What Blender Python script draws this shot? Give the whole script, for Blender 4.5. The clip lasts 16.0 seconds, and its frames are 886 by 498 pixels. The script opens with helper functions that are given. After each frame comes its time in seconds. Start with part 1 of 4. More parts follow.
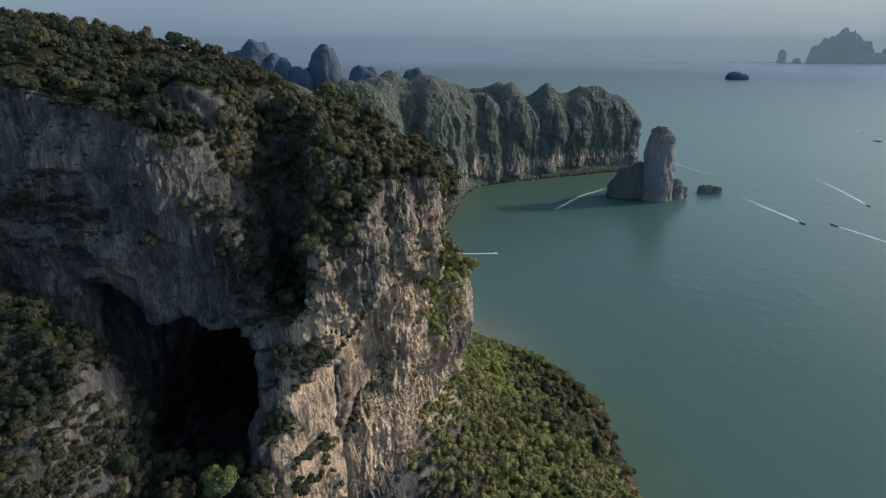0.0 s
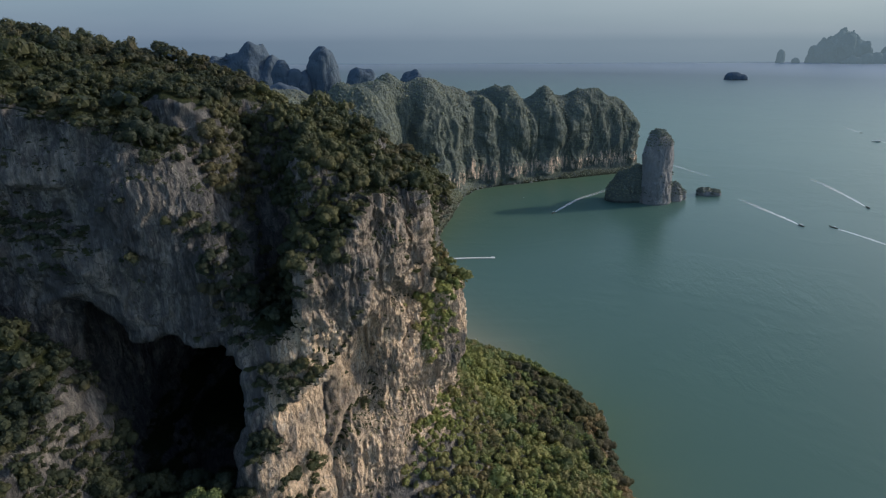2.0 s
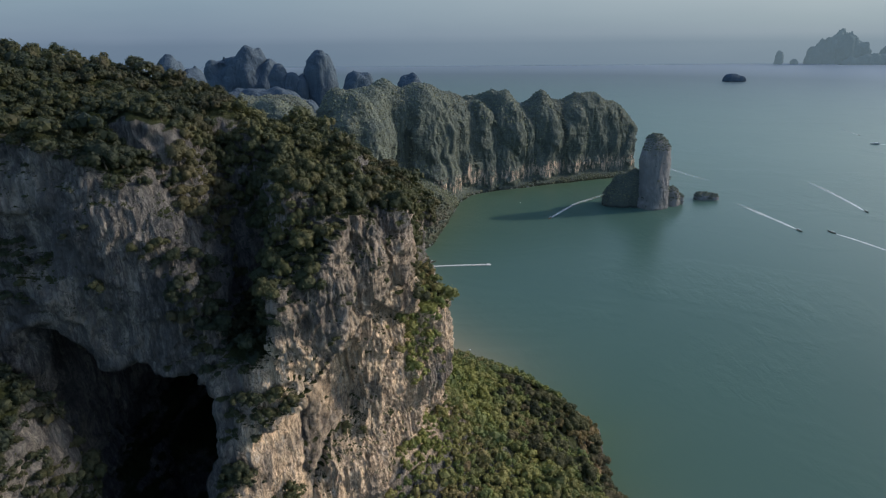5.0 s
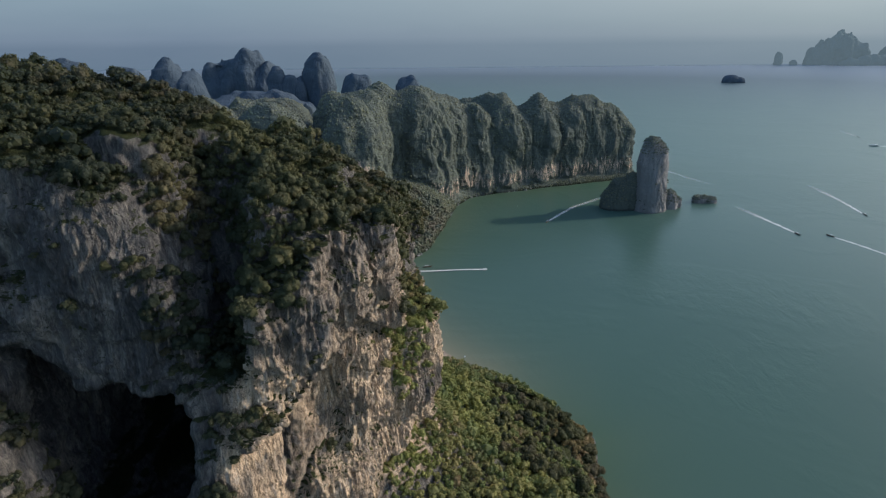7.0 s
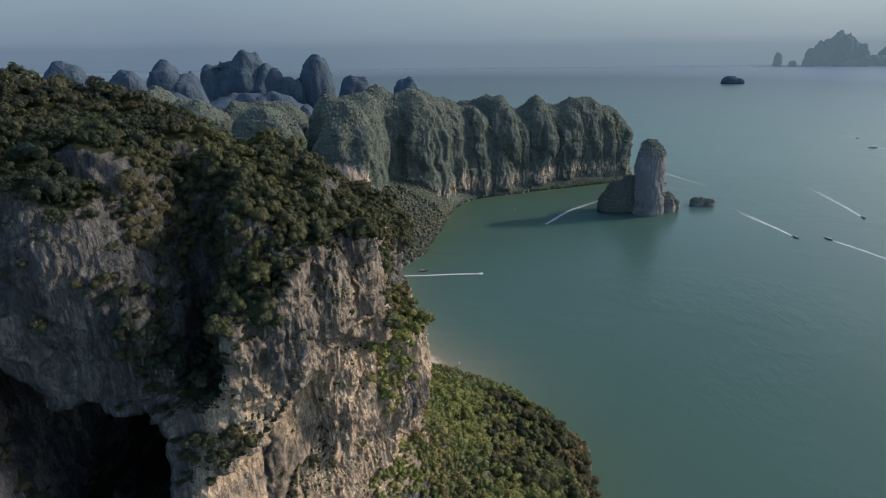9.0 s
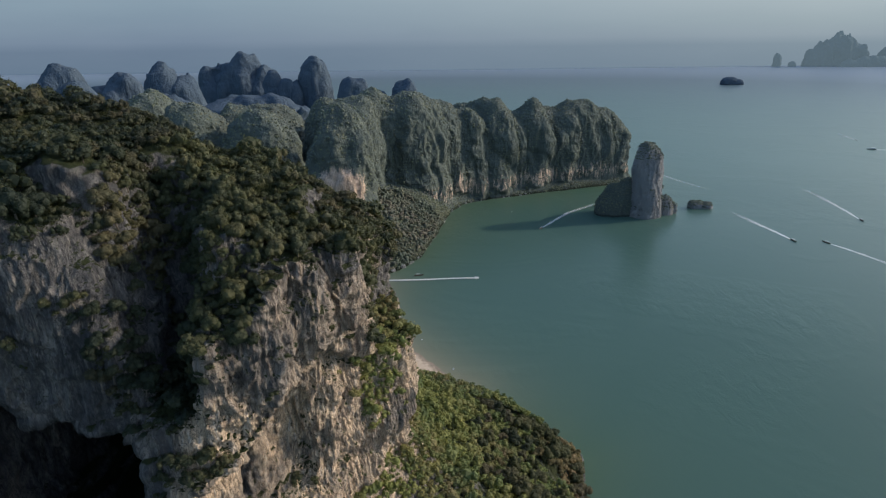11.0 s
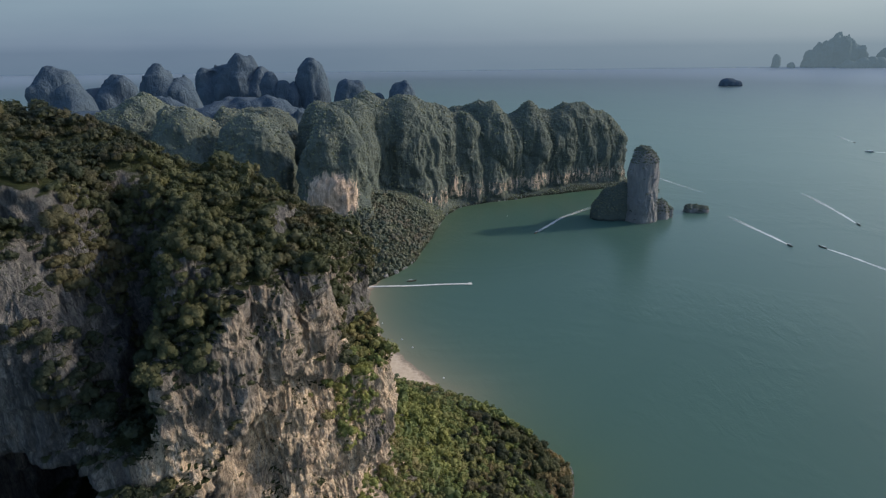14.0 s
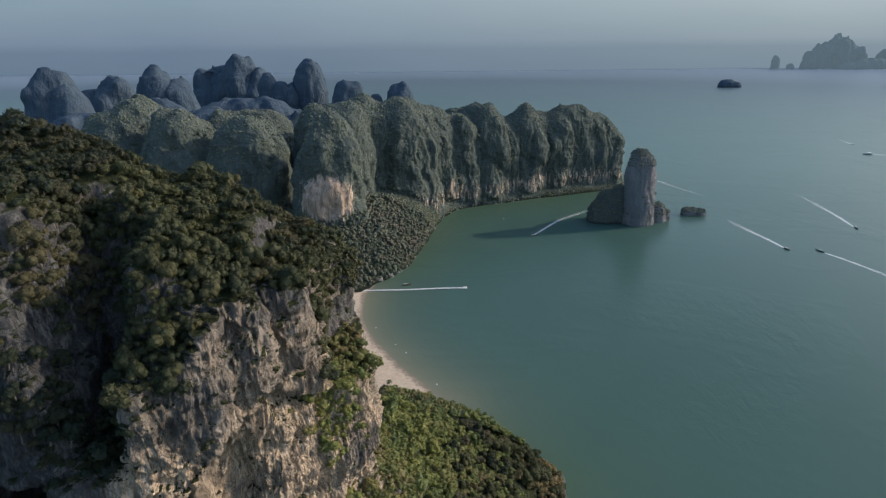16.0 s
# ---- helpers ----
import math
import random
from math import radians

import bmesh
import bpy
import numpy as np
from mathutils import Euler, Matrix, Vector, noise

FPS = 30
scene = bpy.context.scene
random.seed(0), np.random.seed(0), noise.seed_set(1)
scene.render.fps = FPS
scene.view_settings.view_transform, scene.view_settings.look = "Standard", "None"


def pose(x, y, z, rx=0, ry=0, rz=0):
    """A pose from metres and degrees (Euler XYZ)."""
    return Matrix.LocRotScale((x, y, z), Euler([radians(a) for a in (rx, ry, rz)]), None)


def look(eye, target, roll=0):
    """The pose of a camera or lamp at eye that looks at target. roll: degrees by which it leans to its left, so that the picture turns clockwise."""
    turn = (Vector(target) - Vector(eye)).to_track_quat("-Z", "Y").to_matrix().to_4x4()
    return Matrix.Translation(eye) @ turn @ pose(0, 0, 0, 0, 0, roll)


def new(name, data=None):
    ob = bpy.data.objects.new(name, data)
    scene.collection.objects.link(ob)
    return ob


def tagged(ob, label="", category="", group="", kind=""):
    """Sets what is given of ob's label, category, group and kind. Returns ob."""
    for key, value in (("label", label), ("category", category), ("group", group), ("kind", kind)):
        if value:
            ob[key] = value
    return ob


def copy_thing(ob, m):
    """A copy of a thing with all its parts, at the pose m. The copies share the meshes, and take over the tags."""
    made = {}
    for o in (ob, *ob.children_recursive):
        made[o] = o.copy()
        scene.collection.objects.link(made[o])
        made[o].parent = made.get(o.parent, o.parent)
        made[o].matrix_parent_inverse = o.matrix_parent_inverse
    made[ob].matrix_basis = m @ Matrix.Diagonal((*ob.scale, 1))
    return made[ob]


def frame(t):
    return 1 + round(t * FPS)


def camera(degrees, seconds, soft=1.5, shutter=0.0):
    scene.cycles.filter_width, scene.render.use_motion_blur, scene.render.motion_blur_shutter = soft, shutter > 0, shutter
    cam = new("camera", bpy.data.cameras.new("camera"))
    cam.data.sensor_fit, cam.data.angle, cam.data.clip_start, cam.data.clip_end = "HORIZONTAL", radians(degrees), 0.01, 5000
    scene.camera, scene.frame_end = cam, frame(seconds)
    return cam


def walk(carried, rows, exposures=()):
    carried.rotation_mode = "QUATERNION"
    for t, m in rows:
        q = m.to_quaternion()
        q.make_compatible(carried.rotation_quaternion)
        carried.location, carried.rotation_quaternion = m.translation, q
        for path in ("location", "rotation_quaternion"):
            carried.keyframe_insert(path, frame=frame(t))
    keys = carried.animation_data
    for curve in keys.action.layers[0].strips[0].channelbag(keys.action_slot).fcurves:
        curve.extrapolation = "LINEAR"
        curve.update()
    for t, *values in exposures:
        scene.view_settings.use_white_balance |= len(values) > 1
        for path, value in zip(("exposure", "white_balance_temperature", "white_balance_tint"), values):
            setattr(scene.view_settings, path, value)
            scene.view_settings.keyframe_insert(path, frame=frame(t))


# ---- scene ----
cam = camera(77.4, 16.0, soft=1.25)
PATH = [
    (0, (-6.749, -1.425, 225.136), (-6.8373, 91.8810, 189.1620), -0.07),
    (0.5, (-6.156, -0.229, 225.714), (-6.2273, 93.0910, 189.7628), -0.12),
    (1, (-5.506, 0.958, 226.301), (-5.5634, 94.2920, 190.3804), -0.18),
    (1.5, (-4.803, 2.134, 226.897), (-4.8486, 95.4842, 191.0115), -0.22),
    (2, (-4.051, 3.302, 227.499), (-4.0856, 96.6677, 191.6534), -0.27),
    (2.5, (-3.251, 4.460, 228.105), (-3.2774, 97.8429, 192.3034), -0.31),
    (3, (-2.407, 5.610, 228.714), (-2.4266, 99.0099, 192.9589), -0.35),
    (3.5, (-1.522, 6.751, 229.325), (-1.5359, 100.1690, 193.6177), -0.38),
    (4, (-0.598, 7.885, 229.936), (-0.6079, 101.3203, 194.2778), -0.41),
    (6.5, (4.513, 13.451, 232.957), (4.5066, 106.9703, 197.5391), -0.54),
    (7, (5.617, 14.546, 233.549), (5.6085, 108.0809, 198.1750), -0.56),
    (7.5, (6.742, 15.636, 234.137), (6.7317, 109.1857, 198.8035), -0.58),
    (8, (7.886, 16.721, 234.720), (7.8743, 110.2851, 199.4242), -0.60),
    (8.5, (9.048, 17.802, 235.298), (9.0344, 111.3794, 200.0369), -0.61),
    (9, (10.226, 18.879, 235.871), (10.2101, 112.4689, 200.6417), -0.63),
    (11.5, (16.278, 24.218, 238.674), (16.2651, 117.8570, 203.5612), -0.68),
    (12, (17.510, 25.279, 239.228), (17.5007, 118.9254, 204.1301), -0.68),
    (12.5, (18.744, 26.339, 239.781), (18.7413, 119.9916, 204.6969), -0.69),
    (13, (19.980, 27.397, 240.335), (19.9857, 121.0561, 205.2634), -0.68),
    (13.5, (21.217, 28.455, 240.891), (21.2328, 122.1193, 205.8313), -0.68),
    (14, (22.452, 29.512, 241.452), (22.4815, 123.1816, 206.4028), -0.67),
    (14.5, (23.686, 30.569, 242.018), (23.7308, 124.2435, 206.9802), -0.66),
    (15, (24.915, 31.627, 242.591), (24.9797, 125.3054, 207.5660), -0.64),
    (15.5, (26.140, 32.685, 243.173), (26.2275, 126.3678, 208.1628), -0.61),
    (16, (27.360, 33.744, 243.766), (27.4734, 127.4311, 208.7736), -0.59),
]
walk(cam, [(t, look(eye, target, roll)) for t, eye, target, roll in PATH], [(0, 0.0, 6300, 10), (16, 0.0, 6300, 10)])

# ---- world, sun ----
SUN_AZ, SUN_EL = math.atan2(55.0, 227.0), radians(24.0)
SUN_DIR = Vector((math.cos(SUN_AZ) * math.cos(SUN_EL), math.sin(SUN_AZ) * math.cos(SUN_EL), math.sin(SUN_EL)))
world = bpy.data.worlds.new("hazy_sky")
scene.world = world
world.use_nodes = True
wn = world.node_tree
sky = wn.nodes.new("ShaderNodeTexSky")
sky.sky_type = "NISHITA"
sky.sun_disc = False
sky.sun_elevation = SUN_EL
sky.sun_rotation = math.pi / 2 - SUN_AZ
sky.air_density, sky.dust_density, sky.ozone_density = 1.3, 1.6, 2.5
wn.links.new(sky.outputs[0], wn.nodes["Background"].inputs[0])
wn.nodes["Background"].inputs[1].default_value = 0.205
sun_data = bpy.data.lights.new("sun", "SUN")
sun_data.energy, sun_data.angle, sun_data.color = 3.3, radians(1.5), (1.0, 0.85, 0.66)
sun = new("sun", sun_data)
sun.matrix_world = look(SUN_DIR * 1000, (0, 0, 0))


# ---- numeric helpers ----
def hashed(ix, iy, iz, seed):
    h = (ix.astype(np.int64) * 374761393 + iy.astype(np.int64) * 668265263 + iz.astype(np.int64) * 2147483647 + seed * 1274126177) & 0xFFFFFFFF
    h = ((h ^ (h >> 13)) * 1274126177) & 0xFFFFFFFF
    h = ((h ^ (h >> 15)) * 2246822519) & 0xFFFFFFFF
    return ((h ^ (h >> 16)) & 0xFFFFFF).astype(np.float32) / 8388608.0 - 1.0


def vnoise(x, y, z, seed=0):
    """Smooth value noise, -1 to 1."""
    fx, fy, fz = np.floor(x), np.floor(y), np.floor(z)
    u, v, w = x - fx, y - fy, z - fz
    u, v, w = u * u * (3 - 2 * u), v * v * (3 - 2 * v), w * w * (3 - 2 * w)
    i, j, k = fx.astype(np.int64), fy.astype(np.int64), fz.astype(np.int64)
    total = 0
    for a in (0, 1):
        for b in (0, 1):
            for c in (0, 1):
                weight = (u if a else 1 - u) * (v if b else 1 - v) * (w if c else 1 - w)
                total = total + weight * hashed(i + a, j + b, k + c, seed)
    return total


def fbm(x, y, z, seed=0, octaves=3):
    total, gain = 0, 1.0
    for o in range(octaves):
        total = total + gain * vnoise(x * 2**o, y * 2**o, z * 2**o, seed + o)
        gain *= 0.5
    return total


def smooth(a, b, x):
    t = np.clip((x - a) / (b - a), 0, 1)
    return t * t * (3 - 2 * t)


def smin(a, b, k):
    h = np.clip(0.5 + 0.5 * (b - a) / k, 0, 1)
    return b + (a - b) * h - k * h * (1 - h)


def smax(a, b, k):
    return -smin(-a, -b, k)


def inside_distance(px, py, poly):
    """Signed distance to a closed outline, positive inside."""
    best = np.full(np.shape(px), 1e9)
    odd = np.zeros(np.shape(px), bool)
    for (ax, ay), (bx, by) in zip(poly, poly[1:] + poly[:1]):
        ex, ey = bx - ax, by - ay
        t = np.clip(((px - ax) * ex + (py - ay) * ey) / (ex * ex + ey * ey), 0, 1)
        best = np.minimum(best, np.hypot(px - ax - t * ex, py - ay - t * ey))
        cross = ((ay > py) != (by > py)) & (px < (bx - ax) * (py - ay) / ((by - ay) or 1e-9) + ax)
        odd ^= cross
    return np.where(odd, best, -best)


def surface(field, lo, hi, step):
    """The zero surface of field(x, y, z) as vertices and quads."""
    axes = [np.arange(lo[i], hi[i] + step, step, dtype=np.float32) for i in range(3)]
    grid = np.meshgrid(*axes, indexing="ij")
    f = field(*grid).astype(np.float32)
    inside = f < 0
    shape = tuple(n - 1 for n in f.shape)

    def corner(a, arr):
        return arr[a[0] : a[0] + shape[0], a[1] : a[1] + shape[1], a[2] : a[2] + shape[2]]

    corners = [(a, b, c) for a in (0, 1) for b in (0, 1) for c in (0, 1)]
    count = sum(corner(a, inside).astype(np.int8) for a in corners)
    cells = np.argwhere((count > 0) & (count < 8))
    acc, num = np.zeros((len(cells), 3)), np.zeros(len(cells))
    for a in corners:
        for d in range(3):
            if a[d]:
                continue
            b = tuple(a[i] + (i == d) for i in range(3))
            fa = f[tuple((cells + a).T)]
            fb = f[tuple((cells + b).T)]
            cut = (fa < 0) != (fb < 0)
            t = np.where(cut, fa / np.where(fa == fb, 1, fa - fb), 0)
            place = np.array(a, float) + t[:, None] * (np.arange(3) == d)
            acc += np.where(cut[:, None], place, 0)
            num += cut
    verts = (cells + acc / num[:, None]) * step + [ax[0] for ax in axes]
    index = np.full(shape, -1)
    index[tuple(cells.T)] = np.arange(len(cells))
    quads = []
    for d in range(3):
        e, g = (d + 1) % 3, (d + 2) % 3
        n = [f.shape[0], f.shape[1], f.shape[2]]
        one = [slice(0, n[i] - 1) if i == d else slice(1, n[i] - 1) for i in range(3)]
        two = [slice(1, n[i]) if i == d else slice(1, n[i] - 1) for i in range(3)]
        sa, sb = inside[tuple(one)], inside[tuple(two)]
        at = np.argwhere(sa != sb)
        flip = sa[tuple(at.T)]
        base = at.copy()
        base[:, e] += 1
        base[:, g] += 1
        ring = []
        for oe, og in ((-1, -1), (0, -1), (0, 0), (-1, 0)):
            c = base.copy()
            c[:, e] += oe
            c[:, g] += og
            ring.append(index[tuple(c.T)])
        q = np.stack(ring, 1)
        quads.append(np.where(flip[:, None], q, q[:, ::-1]))
    return verts, np.concatenate(quads)


def finer(verts, quads):
    """Each quad in four."""
    pairs = np.sort(np.stack([quads, np.roll(quads, -1, 1)], 2).reshape(-1, 2), 1)
    key, back = np.unique(pairs[:, 0].astype(np.int64) * len(verts) + pairs[:, 1], return_inverse=True)
    mids = (verts[key // len(verts)] + verts[key % len(verts)]) / 2
    centres = verts[quads].mean(1)
    edge = back.reshape(-1, 4) + len(verts)
    mid = np.arange(len(quads)) + len(verts) + len(mids)
    out = [np.stack([quads[:, i], edge[:, i], mid, edge[:, i - 1]], 1) for i in range(4)]
    return np.concatenate([verts, mids, centres]), np.concatenate(out)


def relaxed(verts, quads, rounds=1):
    for _ in range(rounds):
        acc, num = np.zeros_like(verts), np.zeros(len(verts))
        for i in range(4):
            for j in (1, 3):
                np.add.at(acc, quads[:, i], verts[quads[:, (i + j) % 4]])
                np.add.at(num, quads[:, i], 1)
        verts = verts * 0.4 + 0.6 * acc / np.maximum(num, 1)[:, None]
    return verts


def normals_of(verts, quads):
    n = np.cross(verts[quads[:, 2]] - verts[quads[:, 0]], verts[quads[:, 3]] - verts[quads[:, 1]])
    out = np.zeros_like(verts)
    for i in range(4):
        np.add.at(out, quads[:, i], n)
    return out / np.maximum(np.linalg.norm(out, axis=1), 1e-9)[:, None]


def ridged(x, y, z, seed, octaves):
    total, gain = 0, 1.0
    for o in range(octaves):
        total = total + gain * (1 - np.abs(vnoise(x * 2**o, y * 2**o, z * 2**o, seed + o)) * 2) ** 1
        gain *= 0.5
    return total


def rocky(verts, quads, flute, lump, fine, size=1.0, weight=1.0):
    """Push steep ground in and out: upright flutes, blocks and cracks."""
    n = normals_of(verts, quads)
    steep = smooth(0.25, 0.75, 1 - np.abs(n[:, 2]))
    x, y, z = (verts / size).T
    warp = fbm(x * 0.06, y * 0.06, z * 0.05, 11, 2)
    columns = vnoise(x * 0.13 + warp, y * 0.13, z * 0.02 + 0.4 * warp, 21)
    ribs = ridged(x * 0.2 + 1.5 * warp, y * 0.2, z * 0.035 + 0.8 * warp, 22, 3)
    blocks = fbm(x * 0.085, y * 0.085, z * 0.075, 23, 4)
    pits = np.minimum(0, vnoise(x * 0.2, y * 0.2, z * 0.14, 24) + 0.2)
    shelves = np.abs(vnoise(x * 0.05, y * 0.05, z * 0.3 + warp, 26))
    grain = ridged(x * 0.55 + warp, y * 0.55, z * 0.28, 27, 3)
    push = steep * (flute * (columns + 0.6 * ribs) + lump * (0.8 * blocks + 0.5 * pits + 0.35 * shelves)) + (0.2 + 0.8 * steep) * fine * grain * 0.6
    return verts + n * (push * size * weight)[:, None]


def mesh_of(name, verts, faces, material, smooth_shade=True):
    """A mesh from numpy arrays; faces all have the same number of corners."""
    me = bpy.data.meshes.new(name)
    faces = np.asarray(faces, np.int32)
    k = faces.shape[1]
    me.vertices.add(len(verts))
    me.vertices.foreach_set("co", np.asarray(verts, np.float32).ravel())
    me.loops.add(faces.size)
    me.loops.foreach_set("vertex_index", faces.ravel())
    me.polygons.add(len(faces))
    me.polygons.foreach_set("loop_start", np.arange(0, faces.size, k, dtype=np.int32))
    me.polygons.foreach_set("use_smooth", np.full(len(faces), smooth_shade))
    me.materials.append(material)
    me.update(calc_edges=True)
    return me


def part(name, bm, material, parent=None, label=""):
    """One bmesh as one mesh object under a thing."""
    me = bpy.data.meshes.new(name)
    bm.to_mesh(me)
    bm.free()
    me.materials.append(material)
    ob = new(name, me)
    ob.parent = parent
    return tagged(ob, label)


# ---- materials ----
class Nodes:
    def __init__(self, name):
        self.mat = bpy.data.materials.new(name)
        self.mat.use_nodes = True
        self.tree = self.mat.node_tree
        self.bsdf = self.tree.nodes["Principled BSDF"]

    def add(self, kind, **values):
        node = self.tree.nodes.new(kind)
        for key, value in values.items():
            node.inputs[key.replace("_", " ")].default_value = value
        return node

    def link(self, a, b):
        self.tree.links.new(a, b)

    def place(self, sx=1.0, sy=1.0, sz=1.0):
        geo = self.add("ShaderNodeNewGeometry")
        m = self.add("ShaderNodeMapping", Scale=(sx, sy, sz))
        self.link(geo.outputs["Position"], m.inputs["Vector"])
        return m.outputs[0]

    def noise(self, where, scale, detail=4.0, rough=0.55, distort=0.0):
        n = self.add("ShaderNodeTexNoise", Scale=scale, Detail=detail, Roughness=rough, Distortion=distort)
        self.link(where, n.inputs["Vector"])
        return n.outputs["Fac"]

    def ramp(self, fac, *stops):
        r = self.add("ShaderNodeValToRGB")
        el = r.color_ramp.elements
        while len(el) < len(stops):
            el.new(0.5)
        for e, (at, colour) in zip(el, stops):
            e.position = at
            e.color = (*colour, 1) if len(colour) == 3 else colour
        self.link(fac, r.inputs[0])
        return r.outputs[0]

    def grey(self, fac, *stops):
        return self.ramp(fac, *[(a, (v, v, v)) for a, v in stops])

    def mix(self, fac, a, b, how="MIX"):
        m = self.tree.nodes.new("ShaderNodeMix")
        m.data_type, m.blend_type = "RGBA", how
        for socket, value in ((m.inputs[0], fac), (m.inputs[6], a), (m.inputs[7], b)):
            if isinstance(value, (int, float)):
                socket.default_value = value
            elif isinstance(value, tuple):
                socket.default_value = (*value, 1)
            else:
                self.link(value, socket)
        return m.outputs[2]

    def math(self, how, a, b=0.0):
        m = self.tree.nodes.new("ShaderNodeMath")
        m.operation = how
        for socket, value in zip(m.inputs, (a, b)):
            if isinstance(value, (int, float)):
                socket.default_value = value
            else:
                self.link(value, socket)
        return m.outputs[0]

    def bump(self, height, strength, distance):
        b = self.add("ShaderNodeBump", Strength=strength, Distance=distance)
        self.link(height, b.inputs["Height"])
        self.link(b.outputs[0], self.bsdf.inputs["Normal"])

    def done(self, colour=None, rough=0.8, spec=0.3):
        if colour is not None:
            if isinstance(colour, tuple):
                self.bsdf.inputs["Base Color"].default_value = (*colour, 1)
            else:
                self.link(colour, self.bsdf.inputs["Base Color"])
        self.bsdf.inputs["Roughness"].default_value = rough
        self.bsdf.inputs["Specular IOR Level"].default_value = spec
        return self.mat


def limestone(name, pale, grey, ochre, dark, green, scale=1.0, warm=0.5):
    """Streaked karst limestone, ochre and paler where it broke off lately or stands in the sun, and green growth on the
    flatter ledges.
    """
    n = Nodes(name)
    here = n.place()
    streak = n.noise(n.place(1, 1, 0.14), 0.85 * scale, 6, 0.75, 0.6)
    patch = n.noise(here, 0.045 * scale, 4, 0.6, 0.4)
    fine = n.noise(n.place(1, 1, 0.45), 2.6 * scale, 6, 0.8, 0.8)
    crack = n.noise(n.place(1, 1, 0.3), 0.33 * scale, 5, 0.65, 1.5)
    stone = n.ramp(streak, (0.3, dark), (0.47, tuple(0.66 * v for v in grey)), (0.7, tuple(0.5 * v for v in pale)))
    blotch = n.noise(n.place(1, 1, 0.5), 0.07 * scale, 5, 0.65, 0.8)
    stone = n.mix(n.grey(blotch, (0.52, 0.0), (0.68, 0.5)), stone, n.mix(0.3, tuple(0.8 * v for v in pale), ochre))
    stone = n.mix(n.grey(blotch, (0.34, 0.7), (0.46, 0.0)), stone, dark)
    fresh_or_sunlit = n.add("ShaderNodeAttribute")
    fresh_or_sunlit.attribute_name = "fresh_or_sunlit"
    raw = n.ramp(streak, (0.3, tuple(0.6 * v for v in ochre)), (0.5, ochre), (0.72, pale))
    amount = n.math("MULTIPLY", n.math("ADD", fresh_or_sunlit.outputs["Fac"], warm), n.grey(patch, (0.3, 0.1), (0.55, 1.0)))
    washed = n.mix(n.grey(amount, (0.15, 0.0), (0.8, 0.95)), stone, raw)
    worn = n.mix(n.grey(fine, (0.36, 0.8), (0.56, 0.0)), washed, n.mix(0.5, washed, dark))
    split_line = n.math("ABSOLUTE", n.math("SUBTRACT", crack, 0.5))
    cracked = n.mix(n.grey(split_line, (0.0, 0.7), (0.028, 0.0)), worn, dark)
    stain = n.noise(n.place(1, 1, 0.09), 0.2 * scale, 4, 0.6)
    stained = n.mix(n.grey(stain, (0.54, 0.0), (0.68, 0.65)), cracked, n.mix(0.35, dark, grey))
    geo = n.add("ShaderNodeNewGeometry")
    split = n.add("ShaderNodeSeparateXYZ")
    n.link(geo.outputs["Normal"], split.inputs[0])
    ledge = n.math("ADD", split.outputs[2], n.math("MULTIPLY", n.noise(here, 0.25 * scale, 4, 0.7), 0.5))
    colour = n.mix(n.grey(ledge, (0.84, 0.0), (1.0, 1.0)), stained, green)
    high = n.math("ADD", n.math("MULTIPLY", streak, 0.6), n.math("ADD", n.math("MULTIPLY", fine, 0.6), n.grey(split_line, (0.0, 0.0), (0.06, 0.3))))
    n.bump(high, 1.0, 0.95 / scale)
    return n.done(colour, 0.9, 0.12)


def foliage(name, dark, mid, light, dry, spread=0.05, dryness=0.62, thinness=0.25):
    """Leaves whose green varies from tree to tree, from patch to patch and from clump to clump."""
    n = Nodes(name)
    tint = n.add("ShaderNodeAttribute")
    tint.attribute_name = "tint"
    info = n.add("ShaderNodeObjectInfo")
    geo = n.add("ShaderNodeNewGeometry")
    patch = n.noise(n.place(), spread, 3, 0.55)
    sum1 = n.math("ADD", n.math("MULTIPLY", tint.outputs["Fac"], 0.34), n.math("MULTIPLY", info.outputs["Random"], 0.1))
    sum2 = n.math("ADD", n.math("MULTIPLY", patch, 0.7), n.math("MULTIPLY", geo.outputs["Random Per Island"], 0.2))
    green = n.ramp(n.math("ADD", sum1, sum2), (0.34, dark), (0.6, mid), (0.86, light))
    arid = n.noise(n.place(), spread * 0.6, 3, 0.6, 0.3)
    wilt = n.math("MULTIPLY", n.grey(arid, (dryness - 0.1, 0.0), (dryness + 0.1, 1.0)), tint.outputs["Fac"])
    colour = n.mix(wilt, green, dry)
    thin = n.add("ShaderNodeBsdfTranslucent")
    n.link(n.mix(0.35, colour, (0.2, 0.24, 0.04)), thin.inputs["Color"])
    both = n.add("ShaderNodeMixShader", Fac=thinness)
    n.link(n.bsdf.outputs[0], both.inputs[1])
    n.link(thin.outputs[0], both.inputs[2])
    n.link(both.outputs[0], n.tree.nodes["Material Output"].inputs[0])
    return n.done(colour, 0.65, 0.25)


ROCK = limestone("limestone", (0.56, 0.52, 0.48), (0.175, 0.172, 0.175), (0.74, 0.56, 0.4), (0.045, 0.045, 0.05), (0.035, 0.043, 0.018), 1.0, 0.03)
# Paled and blued: haze before the sea stack put into the base colours
ROCK_FAR = limestone("hazed_limestone", (0.44, 0.43, 0.44), (0.33, 0.33, 0.345), (0.48, 0.4, 0.36), (0.2, 0.21, 0.225), (0.13, 0.15, 0.14), 0.5, 0.05)


